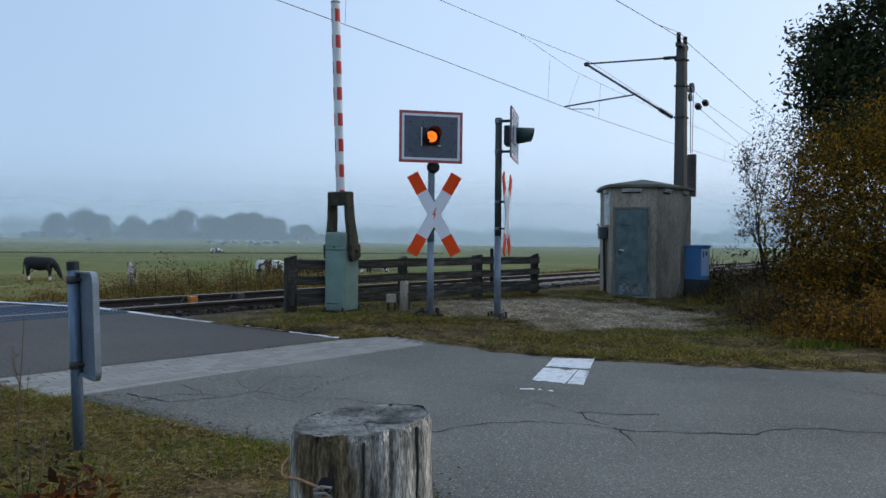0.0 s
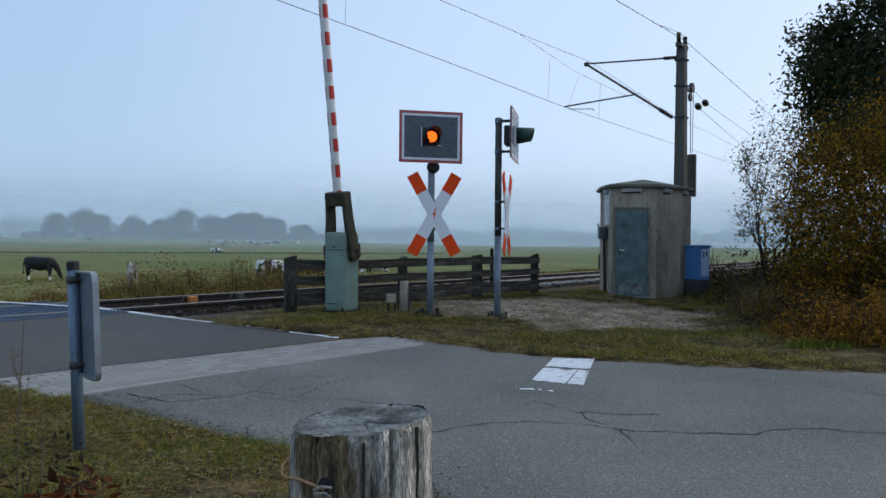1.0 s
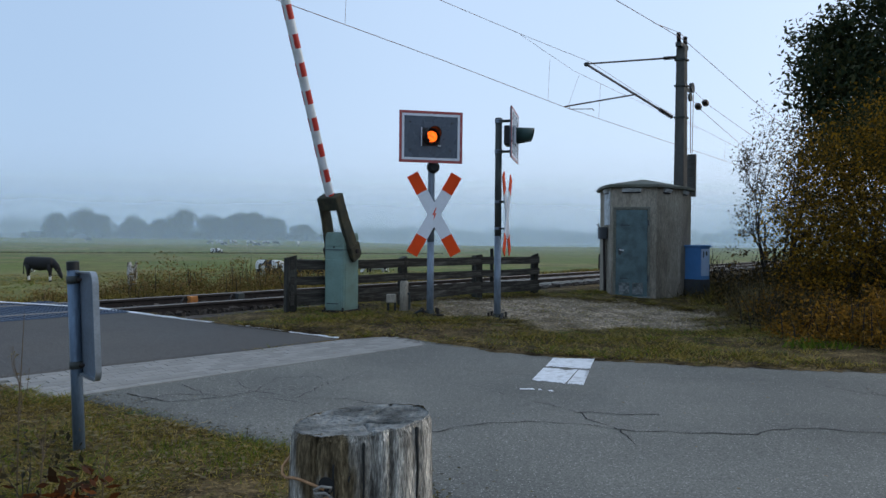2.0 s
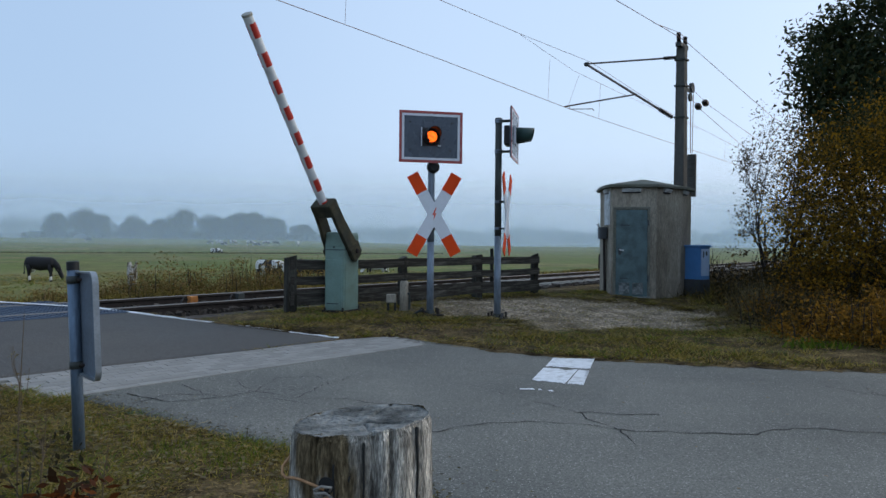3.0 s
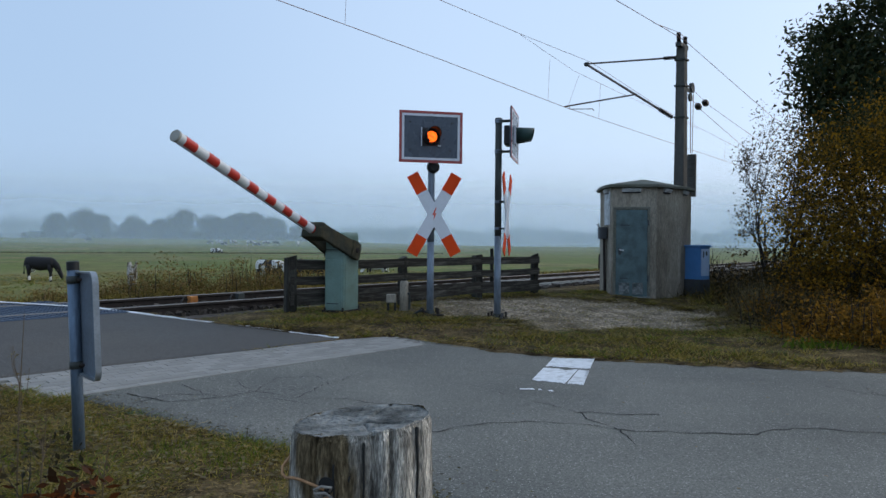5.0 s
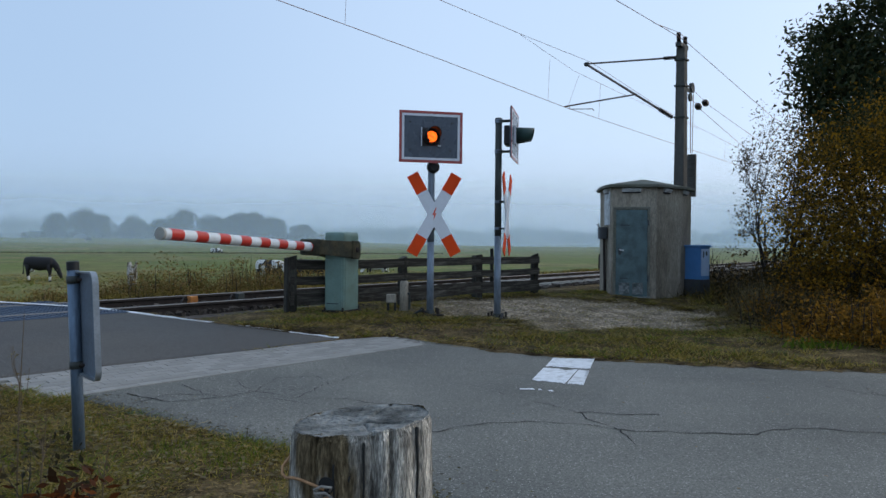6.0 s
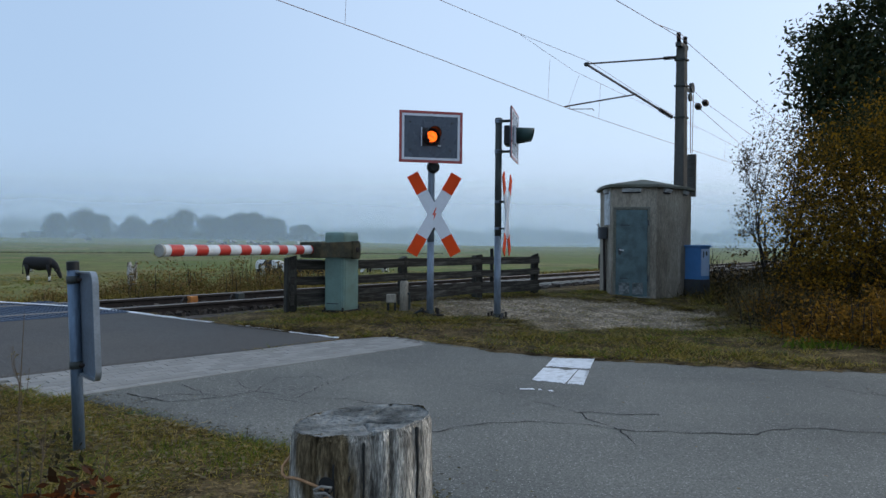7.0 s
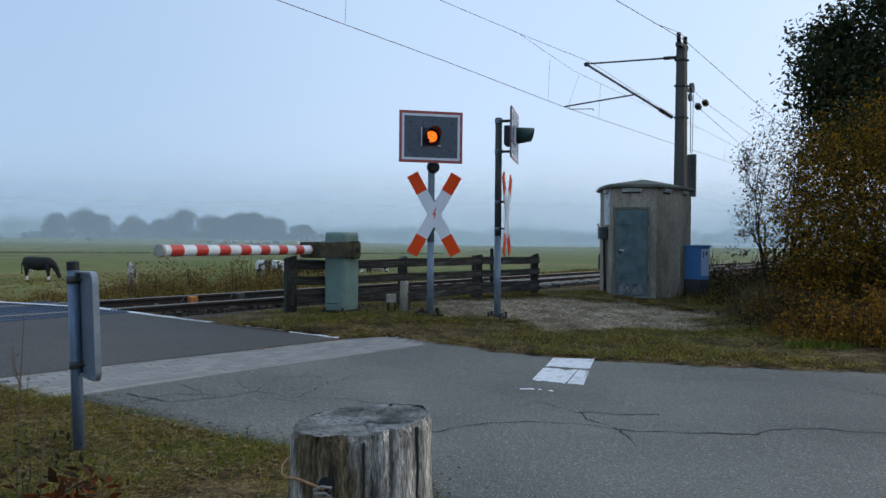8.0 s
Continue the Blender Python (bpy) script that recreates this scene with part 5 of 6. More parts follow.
def oak():
    rng = np.random.RandomState(11)
    t = thing("oak_tree", pose(13.5, 17.4, 0.0), "large dark oak with dense dull green crown beside the road", "tree")
    bm, tips = bmesh.new(), []
    tube(bm, [(0, 0, -0.3), (0.05, 0, 1.2), (0, 0.1, 2.8), (0, 0, 4.0)], [0.42, 0.33, 0.28, 0.25], 14)
    for k in range(11):
        a = k * 2.4
        z = 2.2 + 0.45 * k
        branch(bm, (0, 0, min(z, 4.0)), Vector((math.cos(a), math.sin(a), 0.25 + 0.09 * k)).normalized(), 2.0, 0.13, 3, rng, tips, 0.6, 0.0, (3, 4), lambda q: (q.x / 4.6) ** 2 + (q.y / 4.3) ** 2 + ((q.z - 5.4) / 4.2) ** 2 < 1)
    part("trunk", bm, BARK, t, smooth=True)
    tips = np.array(tips)
    lob = []
    while len(lob) < 560:
        v = rng.normal(size=3)
        v /= np.linalg.norm(v)
        rr = rng.uniform(0.35, 1.0) ** 0.5
        q = v * rr * np.array([4.6, 4.2, 4.4]) + np.array([0, 0, 5.9])
        q *= np.array([1, 1, 1])
        if q[2] > 1.2 and 0.9 + 0.5 * noise.noise((q[0] * 0.45, q[1] * 0.45, q[2] * 0.45)) > rr * 0.92:
            lob.append(q)
    lob = np.array(lob)
    c = np.concatenate([np.repeat(tips, 5, 0) + rng.normal(size=(len(tips) * 5, 3)) * 0.20, np.repeat(lob, 190, 0) + rng.normal(size=(len(lob) * 190, 3)) * np.array([0.30, 0.30, 0.22])])
    quads(leaf_quads(c, 0.082, rng), 4, "crown", OAKLEAF, t, "dense dark dull green leaves")


def golden_bush():
    rng = np.random.RandomState(21)
    t = thing("golden_shrub", pose(7.9, 12.2, 0.1), "tall shrub with golden yellow autumn leaves", "shrub")
    bm, tips = bmesh.new(), []
    for k in range(15):
        a = rng.uniform(0, 6.28)
        branch(bm, (rng.uniform(-1.2, 1.2), rng.uniform(-0.6, 0.6), -0.1), Vector((math.cos(a) * 0.45, math.sin(a) * 0.4, 1.0)).normalized(), 1.5, 0.045, 3, rng, tips, 0.45, 0.02, (2, 4), lambda q: (q.x / 2.4) ** 2 + ((q.z - 1.6) / 2.15) ** 2 < 1)
    part("branchwork", bm, BARK, t)
    tips = np.array(tips)
    lob = []
    while len(lob) < 250:
        v = rng.uniform(-1, 1, 3)
        if np.linalg.norm(v) < 1 and np.linalg.norm(v) > 0.3:
            q = v * np.array([2.3, 1.7, 2.0]) + np.array([0.15, 0, 1.65])
            if q[2] > 0.25:
                lob.append(q)
    lob = np.array(lob)
    tips = tips[(np.abs(tips[:, 0]) < 2.5) & (tips[:, 2] < 3.7)]
    c = np.concatenate([np.repeat(tips, 5, 0) + rng.normal(size=(len(tips) * 5, 3)) * 0.09, np.repeat(lob, 210, 0) + rng.normal(size=(len(lob) * 210, 3)) * np.array([0.24, 0.24, 0.32])])
    quads(leaf_quads(c, 0.034, rng), 4, "crown", GOLDLEAF, t, "golden and ochre leaves")


def thin_tree():
    rng = np.random.RandomState(8)
    t = thing("thin_tree", pose(6.55, 14.0, 0.05), "slender many-stemmed tree losing its withered leaves", "tree")
    bm, tips = bmesh.new(), []
    for k in range(7):
        a = k * 0.9
        lean = Vector((math.cos(a) * 0.14 - 0.02, math.sin(a) * 0.14, 1)).normalized()
        branch(bm, (math.cos(a) * 0.15, math.sin(a) * 0.15, -0.1), lean, 1.9 + 0.25 * (k % 3), 0.040, 4, rng, tips, 0.40, 0.05, (3, 4), lambda q: (q.x / 0.72) ** 2 + (q.y / 0.9) ** 2 + ((q.z - 2.2) / 2.15) ** 2 < 1 or q.z < 1)
    part("branchwork", bm, BARK, t)
    tips = np.array(tips)
    sel = tips[rng.rand(len(tips)) < 0.8]
    c = np.repeat(sel, 5, 0) + rng.normal(size=(len(sel) * 5, 3)) * 0.08
    quads(leaf_quads(c, 0.030, rng), 4, "crown", DRYLEAF, t, "sparse withered leaves")


def thicket():
    rng = np.random.RandomState(14)
    t = thing("dark_thicket", pose(10.7, 15.4, 0.1), "dense dark leafy thicket behind the golden shrub", "shrub")
    bm, tips = bmesh.new(), []
    for k in range(8):
        a = k * 0.8
        branch(bm, (math.cos(a) * 0.8, math.sin(a) * 0.5, -0.2), Vector((math.cos(a) * 0.4, math.sin(a) * 0.3, 1)).normalized(), 1.8, 0.07, 2, rng, tips, 0.45, 0.02, (2, 4))
    part("branchwork", bm, BARK, t)
    lob = rng.uniform(-1, 1, (400, 3))
    lob = lob[np.linalg.norm(lob, axis=1) < 1][:200] * np.array([2.7, 1.4, 2.6]) + np.array([0, 0, 2.7])
    c = np.repeat(lob, 150, 0) + rng.normal(size=(len(lob) * 150, 3)) * 0.3
    quads(leaf_quads(c, 0.055, rng), 4, "crown", OAKLEAF, t)


oak()
thicket()
golden_bush()
thin_tree()


def brush(name, centre, size, count, leaf, material, label, seed, stems=40, stem_h=0.8):
    """A low tangle of stems and leaves."""
    rng = np.random.RandomState(seed)
    t = thing(name, pose(centre[0], centre[1], ground_z(*centre)), label, "undergrowth")
    bm = bmesh.new()
    for _ in range(stems):
        x, y = rng.normal() * size[0] * 0.5, rng.normal() * size[1] * 0.5
        h = stem_h * rng.uniform(0.5, 1.15) * size[2]
        lx, ly = rng.normal() * 0.2 * h, rng.normal() * 0.2 * h
        tube(bm, [(x, y, -0.08), (x + lx * 0.3, y + ly * 0.3, h * 0.5), (x + lx, y + ly, h)], [0.010, 0.007, 0.003], 4, caps=False)
    part("branchwork", bm, BARK, t)
    k = count // 30
    lob = rng.normal(size=(k, 3)) * np.array([size[0] * 0.5, size[1] * 0.5, 0]) + np.array([0, 0, 0]) 
    lob[:, 2] = np.abs(rng.normal(size=k)) * 0.42 * size[2] * np.exp(-((lob[:, 0] / size[0]) ** 2 + (lob[:, 1] / size[1]) ** 2))
    c = np.repeat(lob, 30, 0) + rng.normal(size=(k * 30, 3)) * np.array([0.10, 0.10, 0.09])
    c[:, 2] = np.abs(c[:, 2]) + 0.01
    quads(leaf_quads(c, leaf, rng), 4, "foliage", material, t)
    return t


brush("undergrowth", (6.6, 13.6), (1.1, 1.6, 0.95), 9000, 0.040, BRUSHLEAF, "dark tangled undergrowth beside the blue cabinet", 31, 60)
brush("undergrowth", (5.9, 12.0), (0.75, 1.1, 0.55), 5000, 0.032, RUSTLEAF, "rust-brown tangle at the edge of the verge", 32, 60)
brush("undergrowth", (7.1, 10.9), (1.1, 0.7, 0.6), 6000, 0.034, RUSTLEAF, "olive and rust undergrowth below the golden shrub", 33, 60)
brush("undergrowth", (8.6, 10.0), (1.0, 0.6, 0.8), 6000, 0.034, RUSTLEAF, "ochre undergrowth along the road verge", 34, 60)
brush("undergrowth", (9.8, 13.4), (2.0, 1.6, 2.0), 12000, 0.055, OAKLEAF, "dark leafy thicket behind the golden shrub", 35, 60)
brush("undergrowth", (8.3, 16.5), (2.2, 1.5, 1.3), 11000, 0.055, BRUSHLEAF, "dark thicket behind the slender tree", 36, 60)
brush("undergrowth", (7.2, 18.2), (0.9, 0.9, 0.95), 3500, 0.040, DRYLEAF, "withered weeds behind the cabinet", 37, 60)

brush("undergrowth", (5.25, 9.75), (0.7, 0.5, 0.55), 4500, 0.030, RUSTLEAF, "rust-brown low tangle above the grass verge", 41, 50)
brush("undergrowth", (5.75, 9.15), (0.8, 0.45, 0.65), 5000, 0.030, RUSTLEAF, "rust and ochre tangle above the grass verge", 42, 50)
brush("undergrowth", (6.5, 8.95), (0.8, 0.5, 0.75), 5000, 0.030, RUSTLEAF, "rust and ochre tangle above the grass verge", 43, 50)
brush("undergrowth", (5.35, 10.9), (0.6, 0.7, 0.5), 4000, 0.030, BRUSHLEAF, "dark tangled undergrowth at the edge of the verge", 44, 50)

WEED_SPOTS = [(6.3, 14.2, 0.45), (7.2, 14.0, 0.55), (7.8, 14.1, 0.75), (8.3, 13.8, 0.8), (8.9, 14.1, 0.95), (9.5, 13.8, 0.85), (10.2, 14.0, 1.05), (10.8, 13.7, 0.8), (11.3, 14.1, 0.95), (12.0, 13.9, 1.0), (12.8, 14.0, 0.9), (5.4, 14.6, 0.4), (4.4, 15.0, 0.4)]
for k, (s, n, h) in enumerate(WEED_SPOTS):
    p = track(s, n)
    brush("weeds", (p.x, p.y), (0.6, 0.45, h * 0.95), 2200, 0.028, WEEDLEAF, "browned tall weeds along the far side of the track", 50 + k, 9, 0.8)


def blades(name, count, pick, h, w, material, label, seed, category="grass", lean=0.5, clump=14, radius=0.035):
    """Grass over a stretch of ground in small clumps: three corners a blade."""
    rng = np.random.RandomState(seed)
    verts = []
    tries = 0
    while len(verts) < count * 3 and tries < count * 3:
        tries += 1
        p = pick(rng)
        if p is None:
            continue
        x0, y0, k = p
        z = ground_z(x0, y0) - 0.008
        tall = h * k * rng.uniform(0.6, 1.35)
        for _ in range(rng.randint(clump // 2, clump + 1)):
            dx, dy = rng.normal() * radius, rng.normal() * radius
            a = rng.uniform(0, math.pi)
            hh = tall * rng.uniform(0.5, 1.2)
            ca, sa = math.cos(a) * w * 0.5, math.sin(a) * w * 0.5
            lx, ly = dx * 1.2 + rng.normal() * lean * hh, dy * 1.2 + rng.normal() * lean * hh
            x, y = x0 + dx, y0 + dy
            verts += [(x - ca, y - sa, z), (x + ca, y + sa, z), (x + lx, y + ly, z + hh)]
    ob = quads(verts, 3, name, material)
    return tagged(ob, label, category, kind="stuff")


def near_verge(rng):
    x, y = rng.uniform(-4.2, 0.4), rng.uniform(1.6, 5.75)
    if on_road(x, y) or on_road(x + 0.05, y + 0.05) and rng.rand() < 0.6:
        return None
    q = noise.noise((x * 1.4, y * 1.4, 2))
    if rng.rand() > 0.62 + 1.1 * q:
        return None
    return x, y, 0.8 + 0.7 * max(0, q) + 0.25 * rng.rand()


def green_spots(rng):
    p = near_verge(rng)
    return p if p and noise.noise((p[0] * 2.1, p[1] * 2.1, 12)) > 0.02 else None


def far_verge(rng):
    x, y = rng.uniform(-3.2, 9.0), rng.uniform(6.8, 16.5)
    n = NX * x + NY * y
    if n > (9.6 if TX * x + TY * y < 10 else 8.9) or on_road(x, y) or n < -1:
        return None
    q = noise.noise((x * 0.9, y * 0.9, 6))
    if gravelly(x, y):
        if rng.rand() > 0.12 + 0.3 * max(0, q):
            return None
        return x, y, 0.5
    if rng.rand() > 0.62 + 1.1 * q:
        return None
    return x, y, 0.7 + 0.9 * max(0, q)


def gravel_rim(rng):
    x, y = rng.uniform(-2.5, 7.0), rng.uniform(8.5, 16.5)
    return (x, y, 0.7) if gravelly(x, y, 1.05) and not gravelly(x, y, 0.72) and not on_road(x, y) and NX * x + NY * y < 8.8 else None


def cabinet_verge(rng):
    x, y = rng.normal() * 0.5 + 6.6, rng.uniform(12.0, 18.0)
    return x, y, 1.0


def meadow_edge(rng):
    s, n = rng.uniform(-14, 30), 13.2 + 9 * rng.rand() ** 1.7
    p = track(s, n)
    if inside(p.x, p.y, CROSS_POLY):
        return None
    return p.x, p.y, 0.7 + 0.8 * max(0, noise.noise((p.x * 0.6, p.y * 0.6, 1)))


blades("grass", 60000, near_verge, 0.026, 0.008, GRASS, "short patchy autumn grass on the near verge", 1, lean=1.1)
blades("grass", 16000, green_spots, 0.032, 0.008, GREENGRASS, "tufts of fresh green grass", 2, radius=0.05, lean=0.9)
blades("grass", 3500, near_verge, 0.04, 0.009, DARKGRASS, "dull dead grass between the tufts", 12, lean=1.2)
blades("grass", 46000, far_verge, 0.050, 0.014, GRASS, "short yellowish grass along the far verge", 3, radius=0.05)
blades("grass", 16000, far_verge, 0.055, 0.014, GREENGRASS, "fresh green grass tufts by the road", 4, radius=0.07)
blades("grass", 30000, far_verge, 0.045, 0.014, DARKGRASS, "dull dead grass on the far verge", 13, lean=1.2, radius=0.06)
blades("grass", 34000, meadow_edge, 0.13, 0.020, GRASS, "taller rough grass at the edge of the meadow", 5, radius=0.10)
blades("grass", 20000, meadow_edge, 0.13, 0.020, DARKGRASS, "dull dead grass at the edge of the meadow", 15, radius=0.10)


blades("grass", 18000, gravel_rim, 0.035, 0.014, DARKGRASS, "sparse dead grass creeping over the gravel", 21, lean=1.3, radius=0.09)
blades("grass", 15000, gravel_rim, 0.035, 0.014, GRASS, "sparse yellow grass creeping over the gravel", 22, lean=1.0, radius=0.08)
blades("grass", 7000, cabinet_verge, 0.30, 0.016, DARKGRASS, "rank dead grass beside the blue cabinet", 23, radius=0.10)
blades("grass", 3500, cabinet_verge, 0.26, 0.016, GRASS, "rank yellow grass beside the blue cabinet", 24, radius=0.10)


def open_meadow(rng):
    s, n = rng.uniform(-22, 45), 17 + 34 * rng.rand() ** 1.3
    p = track(s, n)
    return p.x, p.y, 0.6 + 0.9 * max(0, noise.noise((p.x * 0.25, p.y * 0.25, 4)))


blades("grass", 26000, open_meadow, 0.14, 0.05, GRASS, "yellowish rough grass on the meadow", 31, radius=0.25)
blades("grass", 18000, open_meadow, 0.12, 0.05, GREENGRASS, "green tufts on the meadow", 32, radius=0.25)
blades("grass", 12000, open_meadow, 0.16, 0.04, DARKGRASS, "dead tufts on the meadow", 33, radius=0.2)


def pebbles():
    """Loose stones trodden into the gravel before the hut."""
    rng = np.random.RandomState(12)
    verts, faces = [], []
    oct_ = np.array([(1, 0, 0), (0, 1, 0), (-1, 0, 0), (0, -1, 0), (0, 0, 0.6), (0, 0, -0.6)], float)
    while len(verts) < 6 * 2200:
        x, y = rng.uniform(-1.5, 6.0), rng.uniform(9.0, 16.0)
        if not gravelly(x, y) or NX * x + NY * y > 8.7:
            continue
        k = len(verts)
        v = oct_ * rng.uniform(0.6, 1.3, (6, 3)) * rng.uniform(0.008, 0.026) + np.array([x, y, level(x, y) + 0.004])
        verts += v.tolist()
        faces += [(k + a, k + b, k + c) for a, b, c in ((0, 1, 4), (1, 2, 4), (2, 3, 4), (3, 0, 4), (1, 0, 5), (2, 1, 5), (3, 2, 5), (0, 3, 5))]
    tagged(raw("pebbles", verts, faces, PEBBLE), "grey-brown pebbles trodden into the gravel", "pebbles", kind="stuff")


pebbles()


def reed_line():
    """A dark line of rough grass along a ditch across the meadow."""
    rng = np.random.RandomState(6)
    v = []
    for _ in range(1500):
        u = rng.rand()
        x, y = -75 + 75 * u, 118 + 24 * u + rng.normal() * 0.5
        z, h = level(x, y), rng.uniform(0.08, 0.3)
        v += [(x - 0.12, y, z), (x + 0.12, y, z), (x + rng.normal() * 0.1, y, z + h)]
    tagged(quads(v, 3, "reed_line", DARKGRASS), "dark line of rough grass along a ditch", "grass", kind="stuff")


reed_line()


def tuft(x, y, h, count, material, label, seed, w=0.008, name="grass_tuft", spread=0.12):
    rng = np.random.RandomState(seed)
    verts = []
    z = ground_z(x, y) - 0.01
    for _ in range(count):
        px, py = x + rng.normal() * spread * 0.6, y + rng.normal() * spread * 0.6
        a = rng.uniform(0, math.pi)
        hh = h * rng.uniform(0.45, 1.2)
        lx, ly = rng.normal() * 0.4 * hh, rng.normal() * 0.4 * hh
        c, q = math.cos(a) * w / 2, math.sin(a) * w / 2
        verts += [(px - c, py - q, z), (px + c, py + q, z), (px + lx, py + ly, z + hh)]
    return tagged(quads(verts, 3, name, material), label, "grass tuft", kind="stuff")


tuft(5.55, 12.55, 0.55, 420, STRAW, "pale straw-coloured grass clump", 1, 0.012, spread=0.35)
tuft(5.25, 12.9, 0.35, 260, STRAW, "pale straw-coloured grass clump", 2, 0.012, spread=0.3)
tuft(4.55, 9.05, 0.13, 90, GREENGRASS, "bright green weed rosette", 3, 0.03, spread=0.2)
tuft(4.85, 8.9, 0.10, 70, GREENGRASS, "bright green weed rosette", 4, 0.03, spread=0.18)
tuft(5.9, 18.4, 1.15, 60, DRYLEAF, "tall withered weeds by the track", 5, 0.03, spread=0.3)
tuft(6.9, 19.6, 1.2, 70, DRYLEAF, "tall withered weeds by the track", 6, 0.03, spread=0.4)
for k, (x, y) in enumerate(((-1.9, 4.55), (-1.6, 4.35), (-2.3, 4.75), (-1.2, 4.1), (-0.75, 3.9), (-2.5, 4.0))):
    tuft(x, y, 0.075, 150, GREENGRASS if k % 2 else GRASS, "tuft of green and yellow grass", 20 + k, 0.007, spread=0.22)


def stalk(x, y, h, label, seed):
    rng = np.random.RandomState(seed)
    t = thing("dry_stalk", pose(x, y, ground_z(x, y)), label, "dry plant")
    bm, tips = bmesh.new(), []
    pts = [(0, 0, -0.05), (0.01, 0, h * 0.5), (0.03, 0.01, h)]
    tube(bm, pts, [0.004, 0.003, 0.0015], 5)
    for k in range(6):
        z = h * rng.uniform(0.45, 0.9)
        a = rng.uniform(0, 6.28)
        tube(bm, [(0.015, 0, z), (0.015 + 0.03 * math.cos(a), 0.03 * math.sin(a), z + 0.09 * h), (0.015 + 0.04 * math.cos(a), 0.04 * math.sin(a), z + 0.2 * h)], [0.002, 0.0015, 0.0008], 4)
        tips += [(0.015 + 0.035 * math.cos(a), 0.035 * math.sin(a), z + 0.15 * h)] * 3
    part("branchwork", bm, DRYSTEM, t)
    quads(leaf_quads(np.array(tips) + rng.normal(size=(len(tips), 3)) * 0.012, 0.008, rng), 4, "seed_head_spray", STRAW, t)["kind"] = "stuff"


stalk(-2.00, 3.40, 0.92, "tall dry branching stalk", 1)
stalk(-1.70, 3.05, 0.55, "short dry branching stalk with seed heads", 2)
stalk(-1.60, 3.40, 0.30, "single thin pale straw stalk", 3)


def red_shrub(x, y, h, r, count, label, seed, material=REDLEAF, leaf=0.022):
    rng = np.random.RandomState(seed)
    t = thing("leafy_shrub", pose(x, y, ground_z(x, y)), label, "shrub")
    bm, tips = bmesh.new(), []
    for k in range(9):
        a = rng.uniform(0, 6.28)
        branch(bm, (0, 0, -0.05), Vector((math.cos(a) * 0.8, math.sin(a) * 0.8, 1)).normalized(), h * 0.6, 0.005, 2, rng, tips, 0.5, -0.03, (2, 3))
    part("branchwork", bm, BARK, t)
    tips = np.array(tips)
    c = tips[rng.randint(0, len(tips), count)] + rng.normal(size=(count, 3)) * r * 0.16
    q = leaf_quads(c, leaf, rng, 0.3)
    mid = q.mean(1, keepdims=True)
    quads(mid + (q - mid) * np.array([1, 1, 1]), 4, "leaves", material, t)


red_shrub(-1.70, 2.86, 0.34, 0.34, 620, "low shrub with dull orange-brown autumn leaves", 3, REDLEAF, 0.032)
red_shrub(-1.27, 2.78, 0.24, 0.20, 120, "low shrub with dark red autumn leaves", 4, REDLEAF, 0.040)
red_shrub(-1.87, 3.15, 0.50, 0.3, 300, "withered grey-brown little shrub", 5, DRYLEAF, 0.02)


def stump():
    p = track(7.85, 14.3)
    t = thing("old_fence_post", pose(p.x, p.y, level(p.x, p.y)), "broken grey wooden post in the weeds", "post")
    bm = bmesh.new()
    tube(bm, [(0, 0, -0.3), (0.01, 0, 0.3), (-0.02, 0, 0.62), (-0.07, 0, 0.84)], [0.10, 0.09, 0.085, 0.04], 10)
    tube(bm, [(0.03, 0.02, 0.5), (0.05, 0.02, 0.7), (0.10, 0.0, 0.84)], [0.06, 0.05, 0.025], 8)
    for v in bm.verts:
        v.co += Vector((noise.noise(v.co * 6), noise.noise(v.co * 6 + Vector((5, 0, 0))), 0)) * 0.03
    part("stub", bm, LOG, t)


stump()
for s, n, h in ((13.6, 14.0, 0.95), (30.2, 14.6, 0.9), (33.5, 8.0, 0.9)):
    p = track(s, n)
    ob = put(R([(0, 0, -0.3), (0, 0, h), (0, 0, h + 0.02)], [0.07, 0.065, 0.04], 10), "pasture_post", OLDWOOD)
    ob.matrix_world = pose(p.x, p.y, level(p.x, p.y), 2, 1, 0)
    tagged(ob, "dark wooden pasture fence post", "post", "pasture fence posts")


ob = put(R([(0, 0, -0.3), (0, 0, 1.03), (0, 0, 1.05)], [0.04, 0.036, 0.02], 8), "pasture_post", OLDWOOD)
ob.matrix_world = pose(1.05, 15.6, 0.14, 1, 0, 0)
tagged(ob, "thin dark post standing behind the wooden fence", "post", "pasture fence posts")


